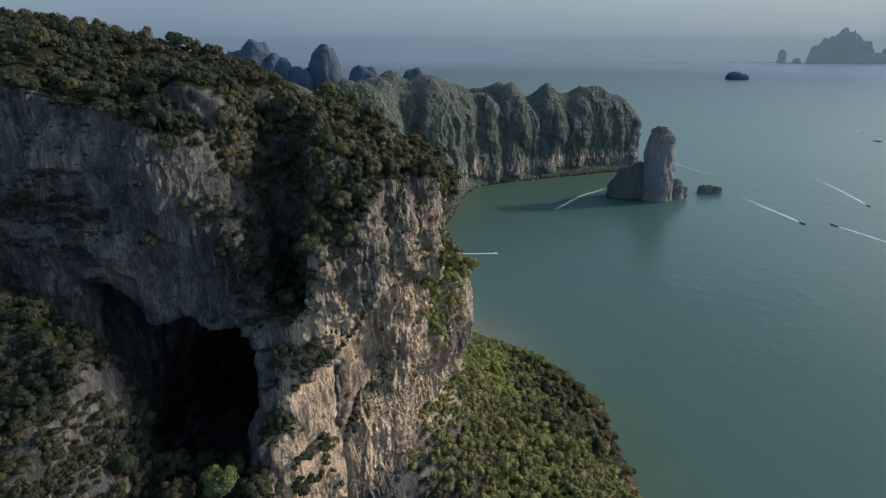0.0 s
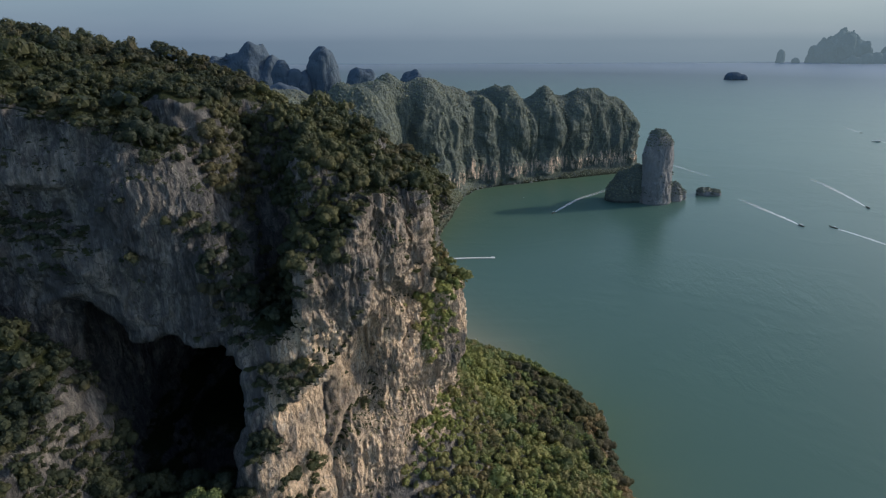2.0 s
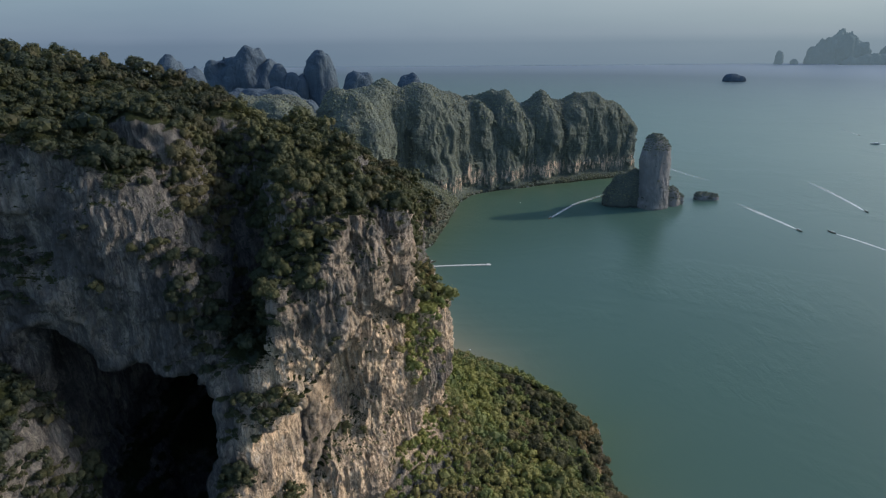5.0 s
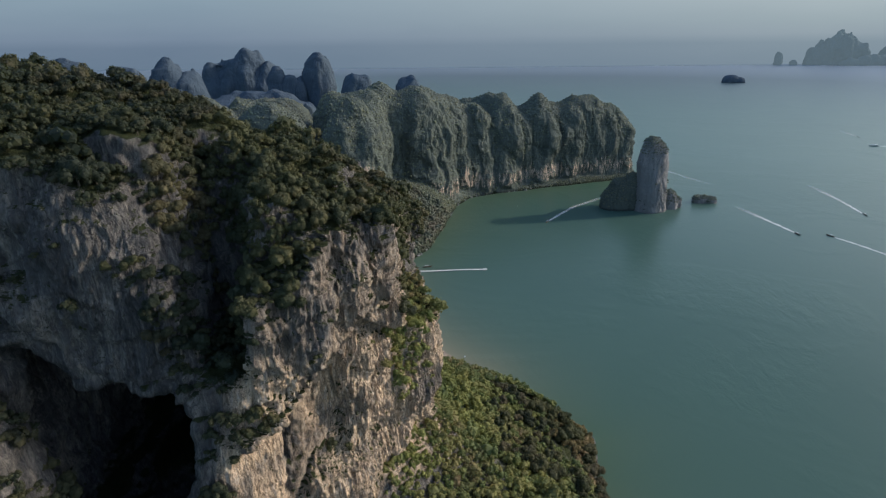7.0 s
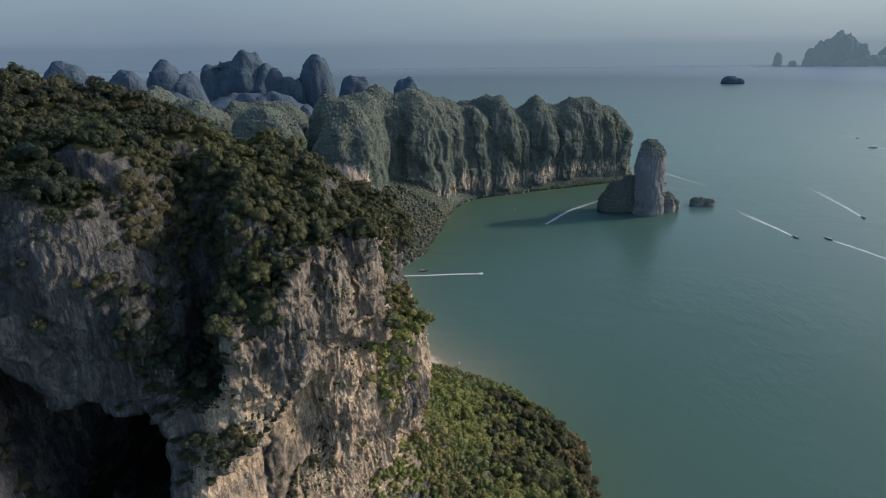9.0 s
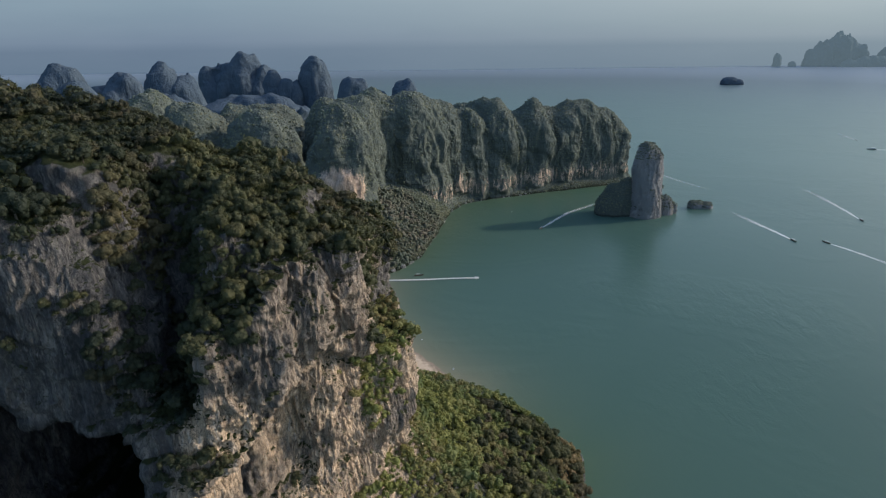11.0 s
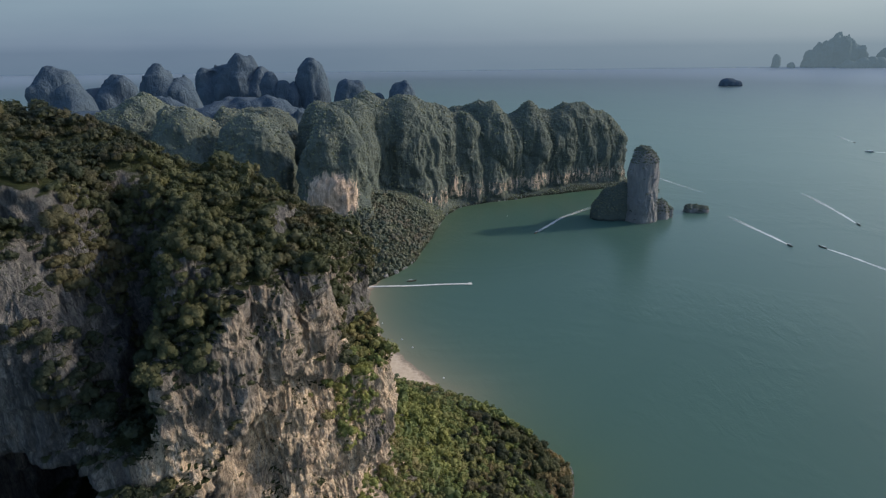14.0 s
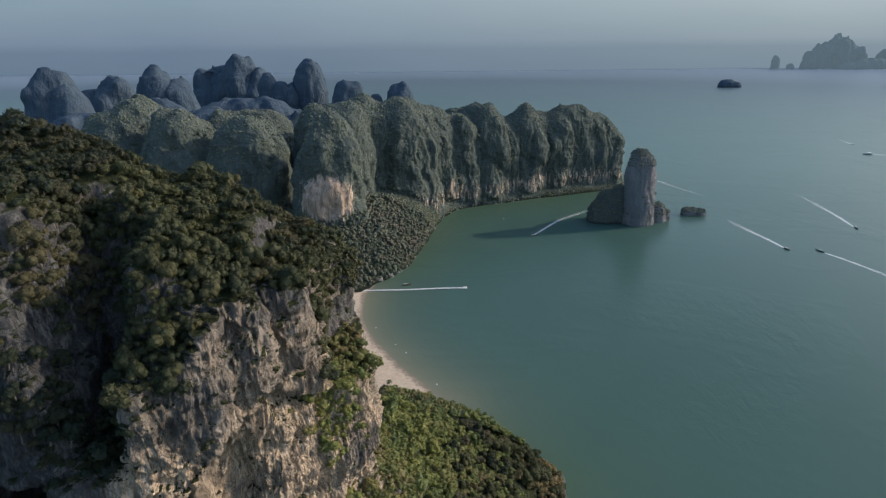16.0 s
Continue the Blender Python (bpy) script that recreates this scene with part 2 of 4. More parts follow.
def overgrown(name, low, high, bare, scale, relief, rock=(0.4, 0.3, 0.24)):
    """Rock hidden under clinging bush, bare where it broke off lately."""
    n = Nodes(name)
    bush = n.noise(n.place(), scale, 5, 0.7)
    wide = n.noise(n.place(1, 1, 0.3), scale * 0.13, 4, 0.6)
    streak = n.noise(n.place(1, 1, 0.15), scale * 1.6, 5, 0.7, 0.5)
    colour = n.mix(n.grey(wide, (0.4, 0.0), (0.7, 0.8)), n.ramp(bush, (0.3, low), (0.7, high)), bare)
    fresh_or_sunlit = n.add("ShaderNodeAttribute")
    fresh_or_sunlit.attribute_name = "fresh_or_sunlit"
    open_rock = n.math("ADD", fresh_or_sunlit.outputs["Fac"], n.math("MULTIPLY", n.math("SUBTRACT", streak, 0.5), 1.2))
    colour = n.mix(n.grey(open_rock, (0.42, 0.0), (0.6, 1.0)), colour, n.ramp(streak, (0.3, tuple(0.4 * v for v in rock)), (0.6, rock), (0.8, tuple(1.2 * v for v in rock))))
    geo = n.add("ShaderNodeNewGeometry")
    split = n.add("ShaderNodeSeparateXYZ")
    n.link(geo.outputs["Position"], split.inputs[0])
    tide = n.math("ADD", split.outputs[2], n.math("MULTIPLY", bush, 3.0))
    colour = n.mix(n.grey(n.math("DIVIDE", tide, 10.0), (0.3, 0.9), (0.55, 0.0)), colour, tuple(0.45 * v for v in low))
    n.bump(n.math("ADD", bush, streak), 1.0, relief)
    return n.done(colour, 0.95, 0.05)


# Bush tones greyed and blued to imitate haze over the headland
BUSH_ROCK = overgrown("hazed_overgrown_limestone", (0.074, 0.091, 0.092), (0.106, 0.123, 0.104), (0.1, 0.116, 0.105), 0.16, 2.5, (0.52, 0.4, 0.32))
UNDERGROWTH = overgrown("undergrowth", (0.036, 0.047, 0.034), (0.06, 0.07, 0.046), (0.07, 0.07, 0.052), 0.2, 1.5)
# Blue tint paints the haze in front of the far towers
ROCK_TOWER = overgrown("distant_hazed_bush_rock", (0.054, 0.078, 0.11), (0.074, 0.1, 0.132), (0.07, 0.094, 0.126), 0.05, 5.0, (0.24, 0.25, 0.28))
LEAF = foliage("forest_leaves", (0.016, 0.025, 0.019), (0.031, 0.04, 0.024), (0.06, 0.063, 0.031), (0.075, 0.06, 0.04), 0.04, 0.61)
# Yellow-green leaves, brightened so that the slope's sunlight is partly in the colour
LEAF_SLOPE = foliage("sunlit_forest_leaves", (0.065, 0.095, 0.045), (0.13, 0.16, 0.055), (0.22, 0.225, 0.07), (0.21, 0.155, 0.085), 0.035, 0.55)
# Paler, bluer leaves: distance haze mixed into the headland's green
LEAF_FAR = foliage("hazed_headland_leaves", (0.08, 0.098, 0.1), (0.1, 0.12, 0.102), (0.132, 0.145, 0.092), (0.14, 0.13, 0.1), 0.012, 0.62, 0.08)
LEAF_COAST = foliage("coastal_leaves", (0.052, 0.07, 0.058), (0.075, 0.093, 0.068), (0.105, 0.115, 0.072), (0.125, 0.105, 0.08), 0.03, 0.52, 0.12)
# Brighter copy of forest_leaves: sunlight on the cliff end put into the colour
LEAF_SUNLIT = foliage("sunlit_cliff_leaves", (0.025, 0.035, 0.023), (0.05, 0.058, 0.029), (0.092, 0.09, 0.04), (0.105, 0.083, 0.05), 0.05, 0.56)
LEAF_RUST = foliage("rusty_shore_leaves", (0.09, 0.085, 0.04), (0.16, 0.125, 0.06), (0.24, 0.18, 0.085), (0.26, 0.17, 0.1), 0.05, 0.5)


def island_material():
    """Islands miles off; a bluish glow stands in for the bright haze of the horizon."""
    n = Nodes("distant_islands")
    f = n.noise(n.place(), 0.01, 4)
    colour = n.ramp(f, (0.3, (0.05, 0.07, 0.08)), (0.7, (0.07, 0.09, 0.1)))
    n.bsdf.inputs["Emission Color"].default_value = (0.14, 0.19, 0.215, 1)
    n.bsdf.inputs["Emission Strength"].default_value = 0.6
    return n.done(colour, 1.0, 0.0)


ISLAND = island_material()


def bark_material():
    n = Nodes("bark")
    f = n.noise(n.place(1, 1, 0.3), 3.0, 4)
    n.bump(f, 0.5, 0.05)
    return n.done(n.ramp(f, (0.3, (0.06, 0.05, 0.04)), (0.7, (0.2, 0.17, 0.14))), 0.9)


def sea_material():
    n = Nodes("sea_water")
    here = n.place()
    turbid = n.noise(here, 0.004, 4, 0.55, 0.5)
    deep = n.ramp(turbid, (0.3, (0.049, 0.098, 0.083)), (0.7, (0.058, 0.11, 0.093)))
    shallow = n.add("ShaderNodeAttribute")
    shallow.attribute_name = "shallow"
    colour = n.mix(shallow.outputs["Fac"], deep, n.ramp(turbid, (0.3, (0.05, 0.105, 0.07)), (0.7, (0.085, 0.115, 0.07))))
    sandy = n.add("ShaderNodeAttribute")
    sandy.attribute_name = "sandy"
    colour = n.mix(sandy.outputs["Fac"], colour, n.ramp(turbid, (0.3, (0.2, 0.19, 0.13)), (0.7, (0.26, 0.23, 0.16))))
    offshore_haze = n.add("ShaderNodeAttribute")
    offshore_haze.attribute_name = "offshore_haze"
    # Haze over the far water is put into its colour, paler further out
    colour = n.mix(n.grey(offshore_haze.outputs["Fac"], (0.0, 0.0), (0.65, 1.0)), colour, n.ramp(offshore_haze.outputs["Fac"], (0.6, (0.088, 0.122, 0.152)), (0.82, (0.17, 0.215, 0.265)), (1.0, (0.22, 0.275, 0.345))))
    swell = n.noise(n.place(1, 0.55, 1), 0.11, 3, 0.6, 0.6)
    ripple = n.noise(here, 0.6, 3, 0.6)
    gust = n.grey(n.noise(here, 0.006, 3, 0.6, 1.0), (0.46, 0.12), (0.7, 1.0))
    gust = n.math("MULTIPLY", gust, n.math("SUBTRACT", 1.0, n.math("MULTIPLY", offshore_haze.outputs["Fac"], 0.95)))
    n.bump(n.math("MULTIPLY", n.math("ADD", swell, n.math("MULTIPLY", ripple, 0.25)), gust), 0.4, 1.3)
    n.bsdf.inputs["IOR"].default_value = 1.33
    return n.done(colour, 0.3, 0.22)


def backdrop_material():
    """Haze over the far sea, and the sky just above it."""
    n = Nodes("distant_haze")
    geo = n.add("ShaderNodeNewGeometry")
    split = n.add("ShaderNodeSeparateXYZ")
    n.link(geo.outputs["Position"], split.inputs[0])
    up = n.math("DIVIDE", split.outputs[2], 620.0)
    side = n.math("ADD", n.math("DIVIDE", split.outputs[0], 9800.0), 0.5)
    cool = n.ramp(up, (0.0, (0.138, 0.196, 0.268)), (0.3, (0.15, 0.208, 0.282)), (0.42, (0.19, 0.252, 0.33)), (0.6, (0.215, 0.285, 0.358)), (0.95, (0.25, 0.335, 0.4)))
    warm = n.ramp(up, (0.0, (0.205, 0.268, 0.318)), (0.3, (0.235, 0.3, 0.345)), (0.42, (0.3, 0.362, 0.4)), (0.62, (0.345, 0.415, 0.44)), (0.95, (0.42, 0.49, 0.51)))
    cloud = n.noise(n.place(1, 1, 5), 0.0009, 4, 0.55)
    colour = n.mix(n.grey(side, (0.27, 0.0), (0.85, 1.0)), cool, warm)
    colour = n.mix(0.05, colour, n.ramp(cloud, (0.3, (0.1, 0.13, 0.15)), (0.7, (0.35, 0.38, 0.4))))
    glow = n.add("ShaderNodeEmission", Strength=1.0)
    n.link(colour, glow.inputs[0])
    n.link(glow.outputs[0], n.tree.nodes["Material Output"].inputs[0])
    return n.mat


def plain(name, a, b, scale=1.0, rough=0.7, spec=0.3):
    n = Nodes(name)
    f = n.noise(n.place(), scale, 4, 0.6)
    return n.done(n.ramp(f, (0.3, a), (0.7, b)), rough, spec)


BARK = bark_material()
SEA = sea_material()
HAZE = backdrop_material()

# ---- land outline ----
COAST_SOUTH = [(104, 20), (97, 140), (94, 219), (91, 258), (97, 293), (76, 318), (48, 345), (24, 366)]
BEACH = [(24, 366), (8, 384), (-14, 414), (-42, 460), (-58, 505), (-60, 555)]
COAST_NORTH = [(-48, 582), (-31, 600), (-14, 632), (3, 710), (24, 815), (45, 860), (81, 880), (161, 914), (245, 947), (325, 976), (357, 1005), (362, 1040), (330, 1090)]
LAND = COAST_SOUTH + BEACH[1:] + COAST_NORTH + [(200, 1130), (0, 1120), (-300, 1250), (-900, 1250), (-900, 20)]

# ---- sea and distance ----
def line_points(points, count):
    p = np.array(points, float)
    along = np.r_[0, np.cumsum(np.hypot(*np.diff(p, axis=0).T))]
    t = np.linspace(0, along[-1], count)
    out = np.stack([np.interp(t, along, p[:, 0]), np.interp(t, along, p[:, 1])], 1)
    for _ in range(6):
        out[1:-1] = 0.5 * out[1:-1] + 0.25 * (out[:-2] + out[2:])
    d = np.gradient(out, axis=0)
    d /= np.linalg.norm(d, axis=1)[:, None]
    return out, d


def build_sea():
    rings = np.r_[0.01, np.geomspace(5, 7600, 200)]
    turn = np.linspace(0, 2 * np.pi, 301)[:-1]
    r, a = np.meshgrid(rings, turn, indexing="ij")
    shift = 1 - r / 7600
    v = np.stack([60 * shift + r * np.cos(a), 420 * shift + r * np.sin(a), 0 * r], 2)
    m, k = len(rings), len(turn)
    verts = v.reshape(-1, 3)
    i, j = np.meshgrid(np.arange(m - 1), np.arange(k), indexing="ij")
    q = np.stack([i * k + j, (i + 1) * k + j, (i + 1) * k + (j + 1) % k, i * k + (j + 1) % k], 2).reshape(-1, 4)
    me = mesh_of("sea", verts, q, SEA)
    depth = -inside_distance(verts[:, 0], verts[:, 1], LAND)
    near_beach = smooth(560, 900, verts[:, 1])
    val = np.clip(np.exp(-np.maximum(depth, 0) / (30 + 30 * near_beach)), 0, 1)
    me.attributes.new("shallow", "FLOAT", "POINT").data.foreach_set("value", val.astype(np.float32))
    sand_line, _ = line_points(BEACH, 60)
    off_sand = np.full(len(verts), 1e9)
    for bx, by in sand_line:
        off_sand = np.minimum(off_sand, np.hypot(verts[:, 0] - bx, verts[:, 1] - by))
    me.attributes.new("sandy", "FLOAT", "POINT").data.foreach_set("value", np.exp(-off_sand / 24).astype(np.float32))
    me.attributes.new("offshore_haze", "FLOAT", "POINT").data.foreach_set("value", smooth(300, 4700, depth).astype(np.float32))
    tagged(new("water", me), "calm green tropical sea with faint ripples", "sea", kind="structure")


build_sea()


def build_backdrop():
    corners = np.array([(-5600, -4800), (5600, -4800), (5600, 5215), (-5600, 5215)], float)
    ring = np.concatenate([corners[i] + (corners[(i + 1) % 4] - corners[i]) * np.linspace(0, 1, 24, endpoint=False)[:, None] for i in range(4)])
    k = len(ring)
    verts = np.concatenate([np.c_[ring, np.full(k, -3.0)], np.c_[ring * np.where(ring > 0, (7000 / 5600, 5530 / 5215), 1.0), np.full(k, 700.0)]])
    j = np.arange(k)
    q = np.stack([j, j + k, (j + 1) % k + k, (j + 1) % k], 1)
    tagged(new("backdrop", mesh_of("backdrop", verts, q, HAZE)), "pale blue-grey haze over the far sea", "sky", kind="structure")


build_backdrop()


# ---- near limestone massif ----
def crest(x, y):
    """The height of the massif's top."""
    along = np.interp(x, [-260, -155, -121, -91, -74, -62, -49, -35, -24, -12, -3, 10], [240, 231, 227, 219, 215, 209, 205, 200, 195, 189, 179, 166])
    back = np.interp(y, [130, 150, 180, 205, 300], [-9, -6.5, -2.5, -2.5, -70])
    top = along + back
    # a shaded alcove with a sheer back wall, and the lower front shoulder of the buttress beside it
    ramp = 156 + 0.1 * (y - 130) + 27 * smooth(161.5, 164.5, y - 0.25 * (x + 55)) + 3.2 * np.maximum(0, y - 165.5)
    gully = smooth(-67, -55, x + 0.12 * (y - 140)) * smooth(-42, -47, x + 0.2 * (y - 150))
    shoulder = smooth(-51, -45, x) * smooth(-24, -30, x) * smooth(150, 146.5, y)
    top = top + shoulder * np.minimum(0, 177 + 0.3 * (y - 134) - top)
    top = top + 9 * (smooth(147, 150.5, y) - 0.6) * np.exp(-(((x + 71) / 10) ** 4)) * smooth(170, 155, y)
    top = top + 9 * (smooth(175, 178.5, y) - 0.6) * np.exp(-(((x + 64) / 5) ** 4)) * smooth(200, 185, y)
    top = top + 6 * (smooth(-24, -28, x) - 0.5) * np.exp(-(((y - 188) / 13) ** 4)) * smooth(-44, -34, x)
    return top + gully * np.minimum(0, ramp - top)


def lower_ground(x, y):
    """Wooded slopes under the walls."""
    dc = np.maximum(inside_distance(x, y, LAND), -6)
    wall = (x + 22) * 0.88 - (y - 160) * 0.47
    end = x * 0.94 + (y - 212) * 0.35
    sea_side = np.where(dc > 0, 1.5 + 50 * (1 - np.exp(-np.maximum(dc, 0) / 52)), dc * 1.2 + 1) + smooth(0, 40, dc) * (20 + 26 * smooth(150, 175, y)) * np.exp(-np.maximum(np.maximum(wall, end), 0) / 28)
    sea_side = sea_side - smooth(300, 350, y) * np.maximum(0, sea_side - 3) * smooth(0, -30, x)
    shelf = 110 + np.minimum(46, 4.6 * np.maximum(0, -89 - x)) + 0.5 * np.maximum(0, -100 - x) - 0.75 * np.maximum(0, 118 - y) - 3.2 * np.maximum(0, x + 60)
    shelf = np.minimum(shelf, 172) * smooth(-20, 30, y)
    shelf = shelf - smooth(122, 131, y) * smooth(-128, -118, x) * np.maximum(0, shelf - 107) - 55 * smooth(127, 150, y) * smooth(-124, -116, x)
    return np.maximum(sea_side, shelf)


# bare rock steps on the crest: centre and radii
OUTCROPS = [(-71, 149, 210, 10, 5, 8), (-64, 177, 210, 5, 5, 9), (-25, 184, 193, 7, 12, 13), (-62, 138, 188, 3, 5, 16)]


def cave_at(x, y, z):
    lip = 149 + 18 * smooth(-88, -101, x) + 2.2 * fbm(x * 0.17, y * 0.05, 0 * z, 15, 3)
    hollow = (((x + 83) / 25) ** 6 + ((y - 152) / 76) ** 6 + ((z - lip + 34) / 34) ** 6) ** (1 / 6) - 1
    return hollow + 0.1 * fbm(x * 0.09, y * 0.04, z * 0.05, 15, 2)


def massif(x, y, z):
    plan = (x[:, :, :1], y[:, :, :1])
    big = 2.6 * fbm(x * 0.03, y * 0.03, z * 0.022, 5, 2)
    top = z - crest(*plan) - 3.0 * fbm(plan[0] * 0.07, plan[1] * 0.07, 0 * plan[0], 8, 2)
    # the shaded wall: set back above a planted ledge, undercut along a line of hanging columns
    face = 133.0 + smooth(176, 189, z) * (0.5 + 5.5 * smooth(-78, -64, x)) + 3.0 * smooth(190, 206, z) + 0.6 * smooth(160, 150, z)
    curtain = vnoise(x * 0.28, 0 * y, z * 0.03, 18)
    face = face + (2.8 + 1.3 * curtain) * smooth(195, 192.5, z + 2 * curtain) * smooth(178, 187, z) * smooth(-84, -92, x)
    face = face + 1.3 * smooth(-0.2, 0.8, vnoise(x * 0.1, 0 * y, z * 0.11, 19)) + 0.7 * smooth(-0.2, 0.7, vnoise(x * 0.3, 0 * y, z * 0.09, 20)) - 0.8 * smooth(0.0, 0.8, vnoise(x * 0.13 + 9, 0 * y, z * 0.1, 28))
    front = face - y - 13 * smooth(-66, -55, x) * smooth(168, 112, z)
    side = (x + 22) * 0.88 - (y - 160) * 0.47 + 0.05 * (z - 130) * smooth(150, 205, y)
    # an overhanging shield of rock with a gabled lower edge, over a hollow that widens downwards
    edge = np.where(y < 155, 151.7 + 0.85 * (y - 146), 159.4 - 0.67 * (y - 155))
    roof = smooth(-1.2, 0.8, z - edge) * smooth(188, 180, y)
    side = side - 4.0 * roof + 6.5 * smooth(152, 143, y) * smooth(3, -3, z - edge)
    half = np.clip((161 - z) * 0.27, 0.1, 9.5)
    hollow = smooth(1.1, 0.75, np.abs(y - (154 - (160 - z) * 0.08)) / half) * smooth(104, 124, z) * smooth(162, 157, z)
    side = side + 8.5 * hollow
    side = side - 2.5 * np.exp(-(((y - 164 + 0.1 * (150 - z)) / 2.4) ** 2)) * smooth(0, -4, z - edge) * smooth(100, 120, z)
    chamfer = (x + 36) * 0.6 - (y - 136) * 0.8 - 40 * smooth(3, -4, z - edge) - 30 * smooth(-46, -56, x)
    # upright fins above the roof, a step back behind them, a low arch at the far end
    above = smooth(157, 164, z)
    side = side - above * (3.8 * np.exp(-(((y - 154.5) / 2.5) ** 4)) - 3.0 * np.exp(-(((y - 149) / 2.2) ** 2)) + 3.6 * np.exp(-(((y - 165) / 3.0) ** 4)) - 3.2 * np.exp(-(((y - 159.8) / 2.0) ** 2)) + 2.0 * np.exp(-(((y - 174) / 2.4) ** 4)))
    side = side + 12 * smooth(143, 148, z) * smooth(178, 184, y) * smooth(169, 162, z)
    side = side + 5 * np.clip(1.2 - np.hypot((y - 190) / 7, (z - 93) / 12), 0, 0.6) + 4 * np.clip(1.2 - np.hypot((y - 170) / 5, (z - 98) / 9), 0, 0.6)
    ledge = smooth(146, 138, z) * smooth(96, 112, z) * smooth(176, 186, y)
    side = side - 6.5 * ledge
    end = x * 0.94 + (y - 212) * 0.35 + 3.0
    back = y - 292
    block = smax(smax(smax(smax(smax(front, chamfer, 2), side, 2), end, 3) + 0.7 * big, top, 3), back, 8)
    block = smax(block, -cave_at(x, y, z) * 20, 3)
    ground = z - lower_ground(*plan) - 1.5 * fbm(plan[0] * 0.08, plan[1] * 0.08, 0 * plan[0], 9, 2)
    return smin(block, ground, 3)


near_v, near_q = surface(massif, (-202, 50, -5), (112, 304, 246), 1.7)
near_v = relaxed(near_v, near_q, 1)
near_soft_n = normals_of(near_v, near_q)[near_q].mean(1)
near_soft_c = rocky(near_v, near_q, 1.6, 2.6, 0.0)[near_q].mean(1)
cliff = tagged(new("limestone_cliff"), "streaked grey and ochre limestone cliff with a dark cave", "cliff")


def border_weight(verts, quads):
    """Nought along the rim of a part, so that parts meet without a gap, and one a few metres inside."""
    edges = np.sort(np.concatenate([quads[:, [k, (k + 1) % 4]] for k in range(4)]), 1)
    pairs, times = np.unique(edges, axis=0, return_counts=True)
    rim = np.unique(pairs[times == 1])
    weight = np.ones(len(verts))
    count = np.maximum(np.bincount(quads.ravel(), minlength=len(verts)), 1)
    for _ in range(4):
        weight[rim] = 0
        face = weight[quads].mean(1)
        weight = np.bincount(quads.ravel(), np.repeat(face, 4), minlength=len(verts)) / count
    weight[rim] = 0
    return weight


# bare rock scars on the headland: centre and radii
SCARS = [(-102, 634, 80, 32, 30, 26), (-16, 704, 47, 12, 20, 12), (48, 846, 36, 9, 14, 30)]


def split_mesh(parent, verts, quads, which, names, material, shape=None, more=None):
    """Faces of one surface as parts, by number; those in more are cut finer."""
    for number, (name, label) in enumerate(names):
        q = quads[which == number]
        if len(q) == 0:
            continue
        used, back = np.unique(q, return_inverse=True)
        v, q = verts[used], back.reshape(-1, 4)
        for _ in range((more or {}).get(number, 0)):
            v, q = finer(v, q)
        if shape:
            v = rocky(v, q, *((0.5, 1.7, 0.8) if name == "shaded_wall" else shape), weight=border_weight(v, q))
        me = mesh_of(name, v, q, UNDERGROWTH if name == "shore_slope" else material, name not in ("sunlit_wall", "shaded_wall"))
        side = (v[:, 0] + 22) * 0.88 - (v[:, 1] - 160) * 0.47
        # Broken ochre rock, and sunlight put into the colour of the seaward wall
        val = (0.42 + 0.58 * smooth(166, 142, v[:, 2])) * smooth(200, 190, v[:, 2]) * smooth(-14, -5, side) * (v[:, 1] < 300) * smooth(70, 90, v[:, 2])
        for px, py, pz, rx, ry, rz in SCARS:
            val = np.maximum(val, 1.3 * np.exp(-(((v[:, 0] - px) / rx) ** 2 + ((v[:, 1] - py) / ry) ** 2 + ((v[:, 2] - pz) / rz) ** 2)))
        val = np.maximum(val, 0.5 * np.exp(-(((v[:, 2] - 24) / 24) ** 2)) * (v[:, 1] > 690) * (v[:, 1] < 1100) * smooth(0.45, 0.7, 1 - np.abs(normals_of(v, q)[:, 2])))
        me.attributes.new("fresh_or_sunlit", "FLOAT", "POINT").data.foreach_set("value", val.astype(np.float32))
        ob = new(name, me)
        ob.parent = parent
        tagged(ob, label)


mid = near_v[near_q].mean(1)
wall_line = (mid[:, 0] + 22) * 0.88 - (mid[:, 1] - 160) * 0.47
lower = mid[:, 2] < lower_ground(mid[:, 0], mid[:, 1]) + 3
kind = np.where(lower, 3, np.where(cave_at(*mid.T) < 0.15, 2, np.where((mid[:, 1] < 142) & (wall_line < -6), 1, np.where(wall_line > -7, 0, 4))))
split_mesh(cliff, near_v, near_q, kind, [("sunlit_wall", "pale ochre rock"), ("shaded_wall", "grey streaked rock"), ("cave", "black hollow"), ("wooded_slope", ""), ("summit", "")], ROCK, (1.5, 2.5, 1.35), {0: 2, 1: 2, 2: 1, 4: 1})

# ---- headland ----
# centre x, y, radius, top
COLUMNS = [
    (92, 945, 52, 154), (52, 915, 42, 142), (14, 895, 44, 152), (-30, 860, 60, 162), (-86, 850, 58, 166), (-118, 795, 55, 168),
    (-104, 672, 38, 164), (-213, 715, 55, 159), (-300, 735, 60, 170), (-390, 800, 75, 174), (-250, 850, 80, 162),
    (130, 960, 42, 131), (165, 967, 42, 146), (190, 980, 30, 136), (216, 988, 38, 142), (246, 1000, 32, 131), (268, 1008, 36, 138), (296, 1018, 36, 128), (321, 1020, 31, 110), (60, 960, 50, 136), (200, 1050, 60, 120), (40, 1010, 60, 125),
]


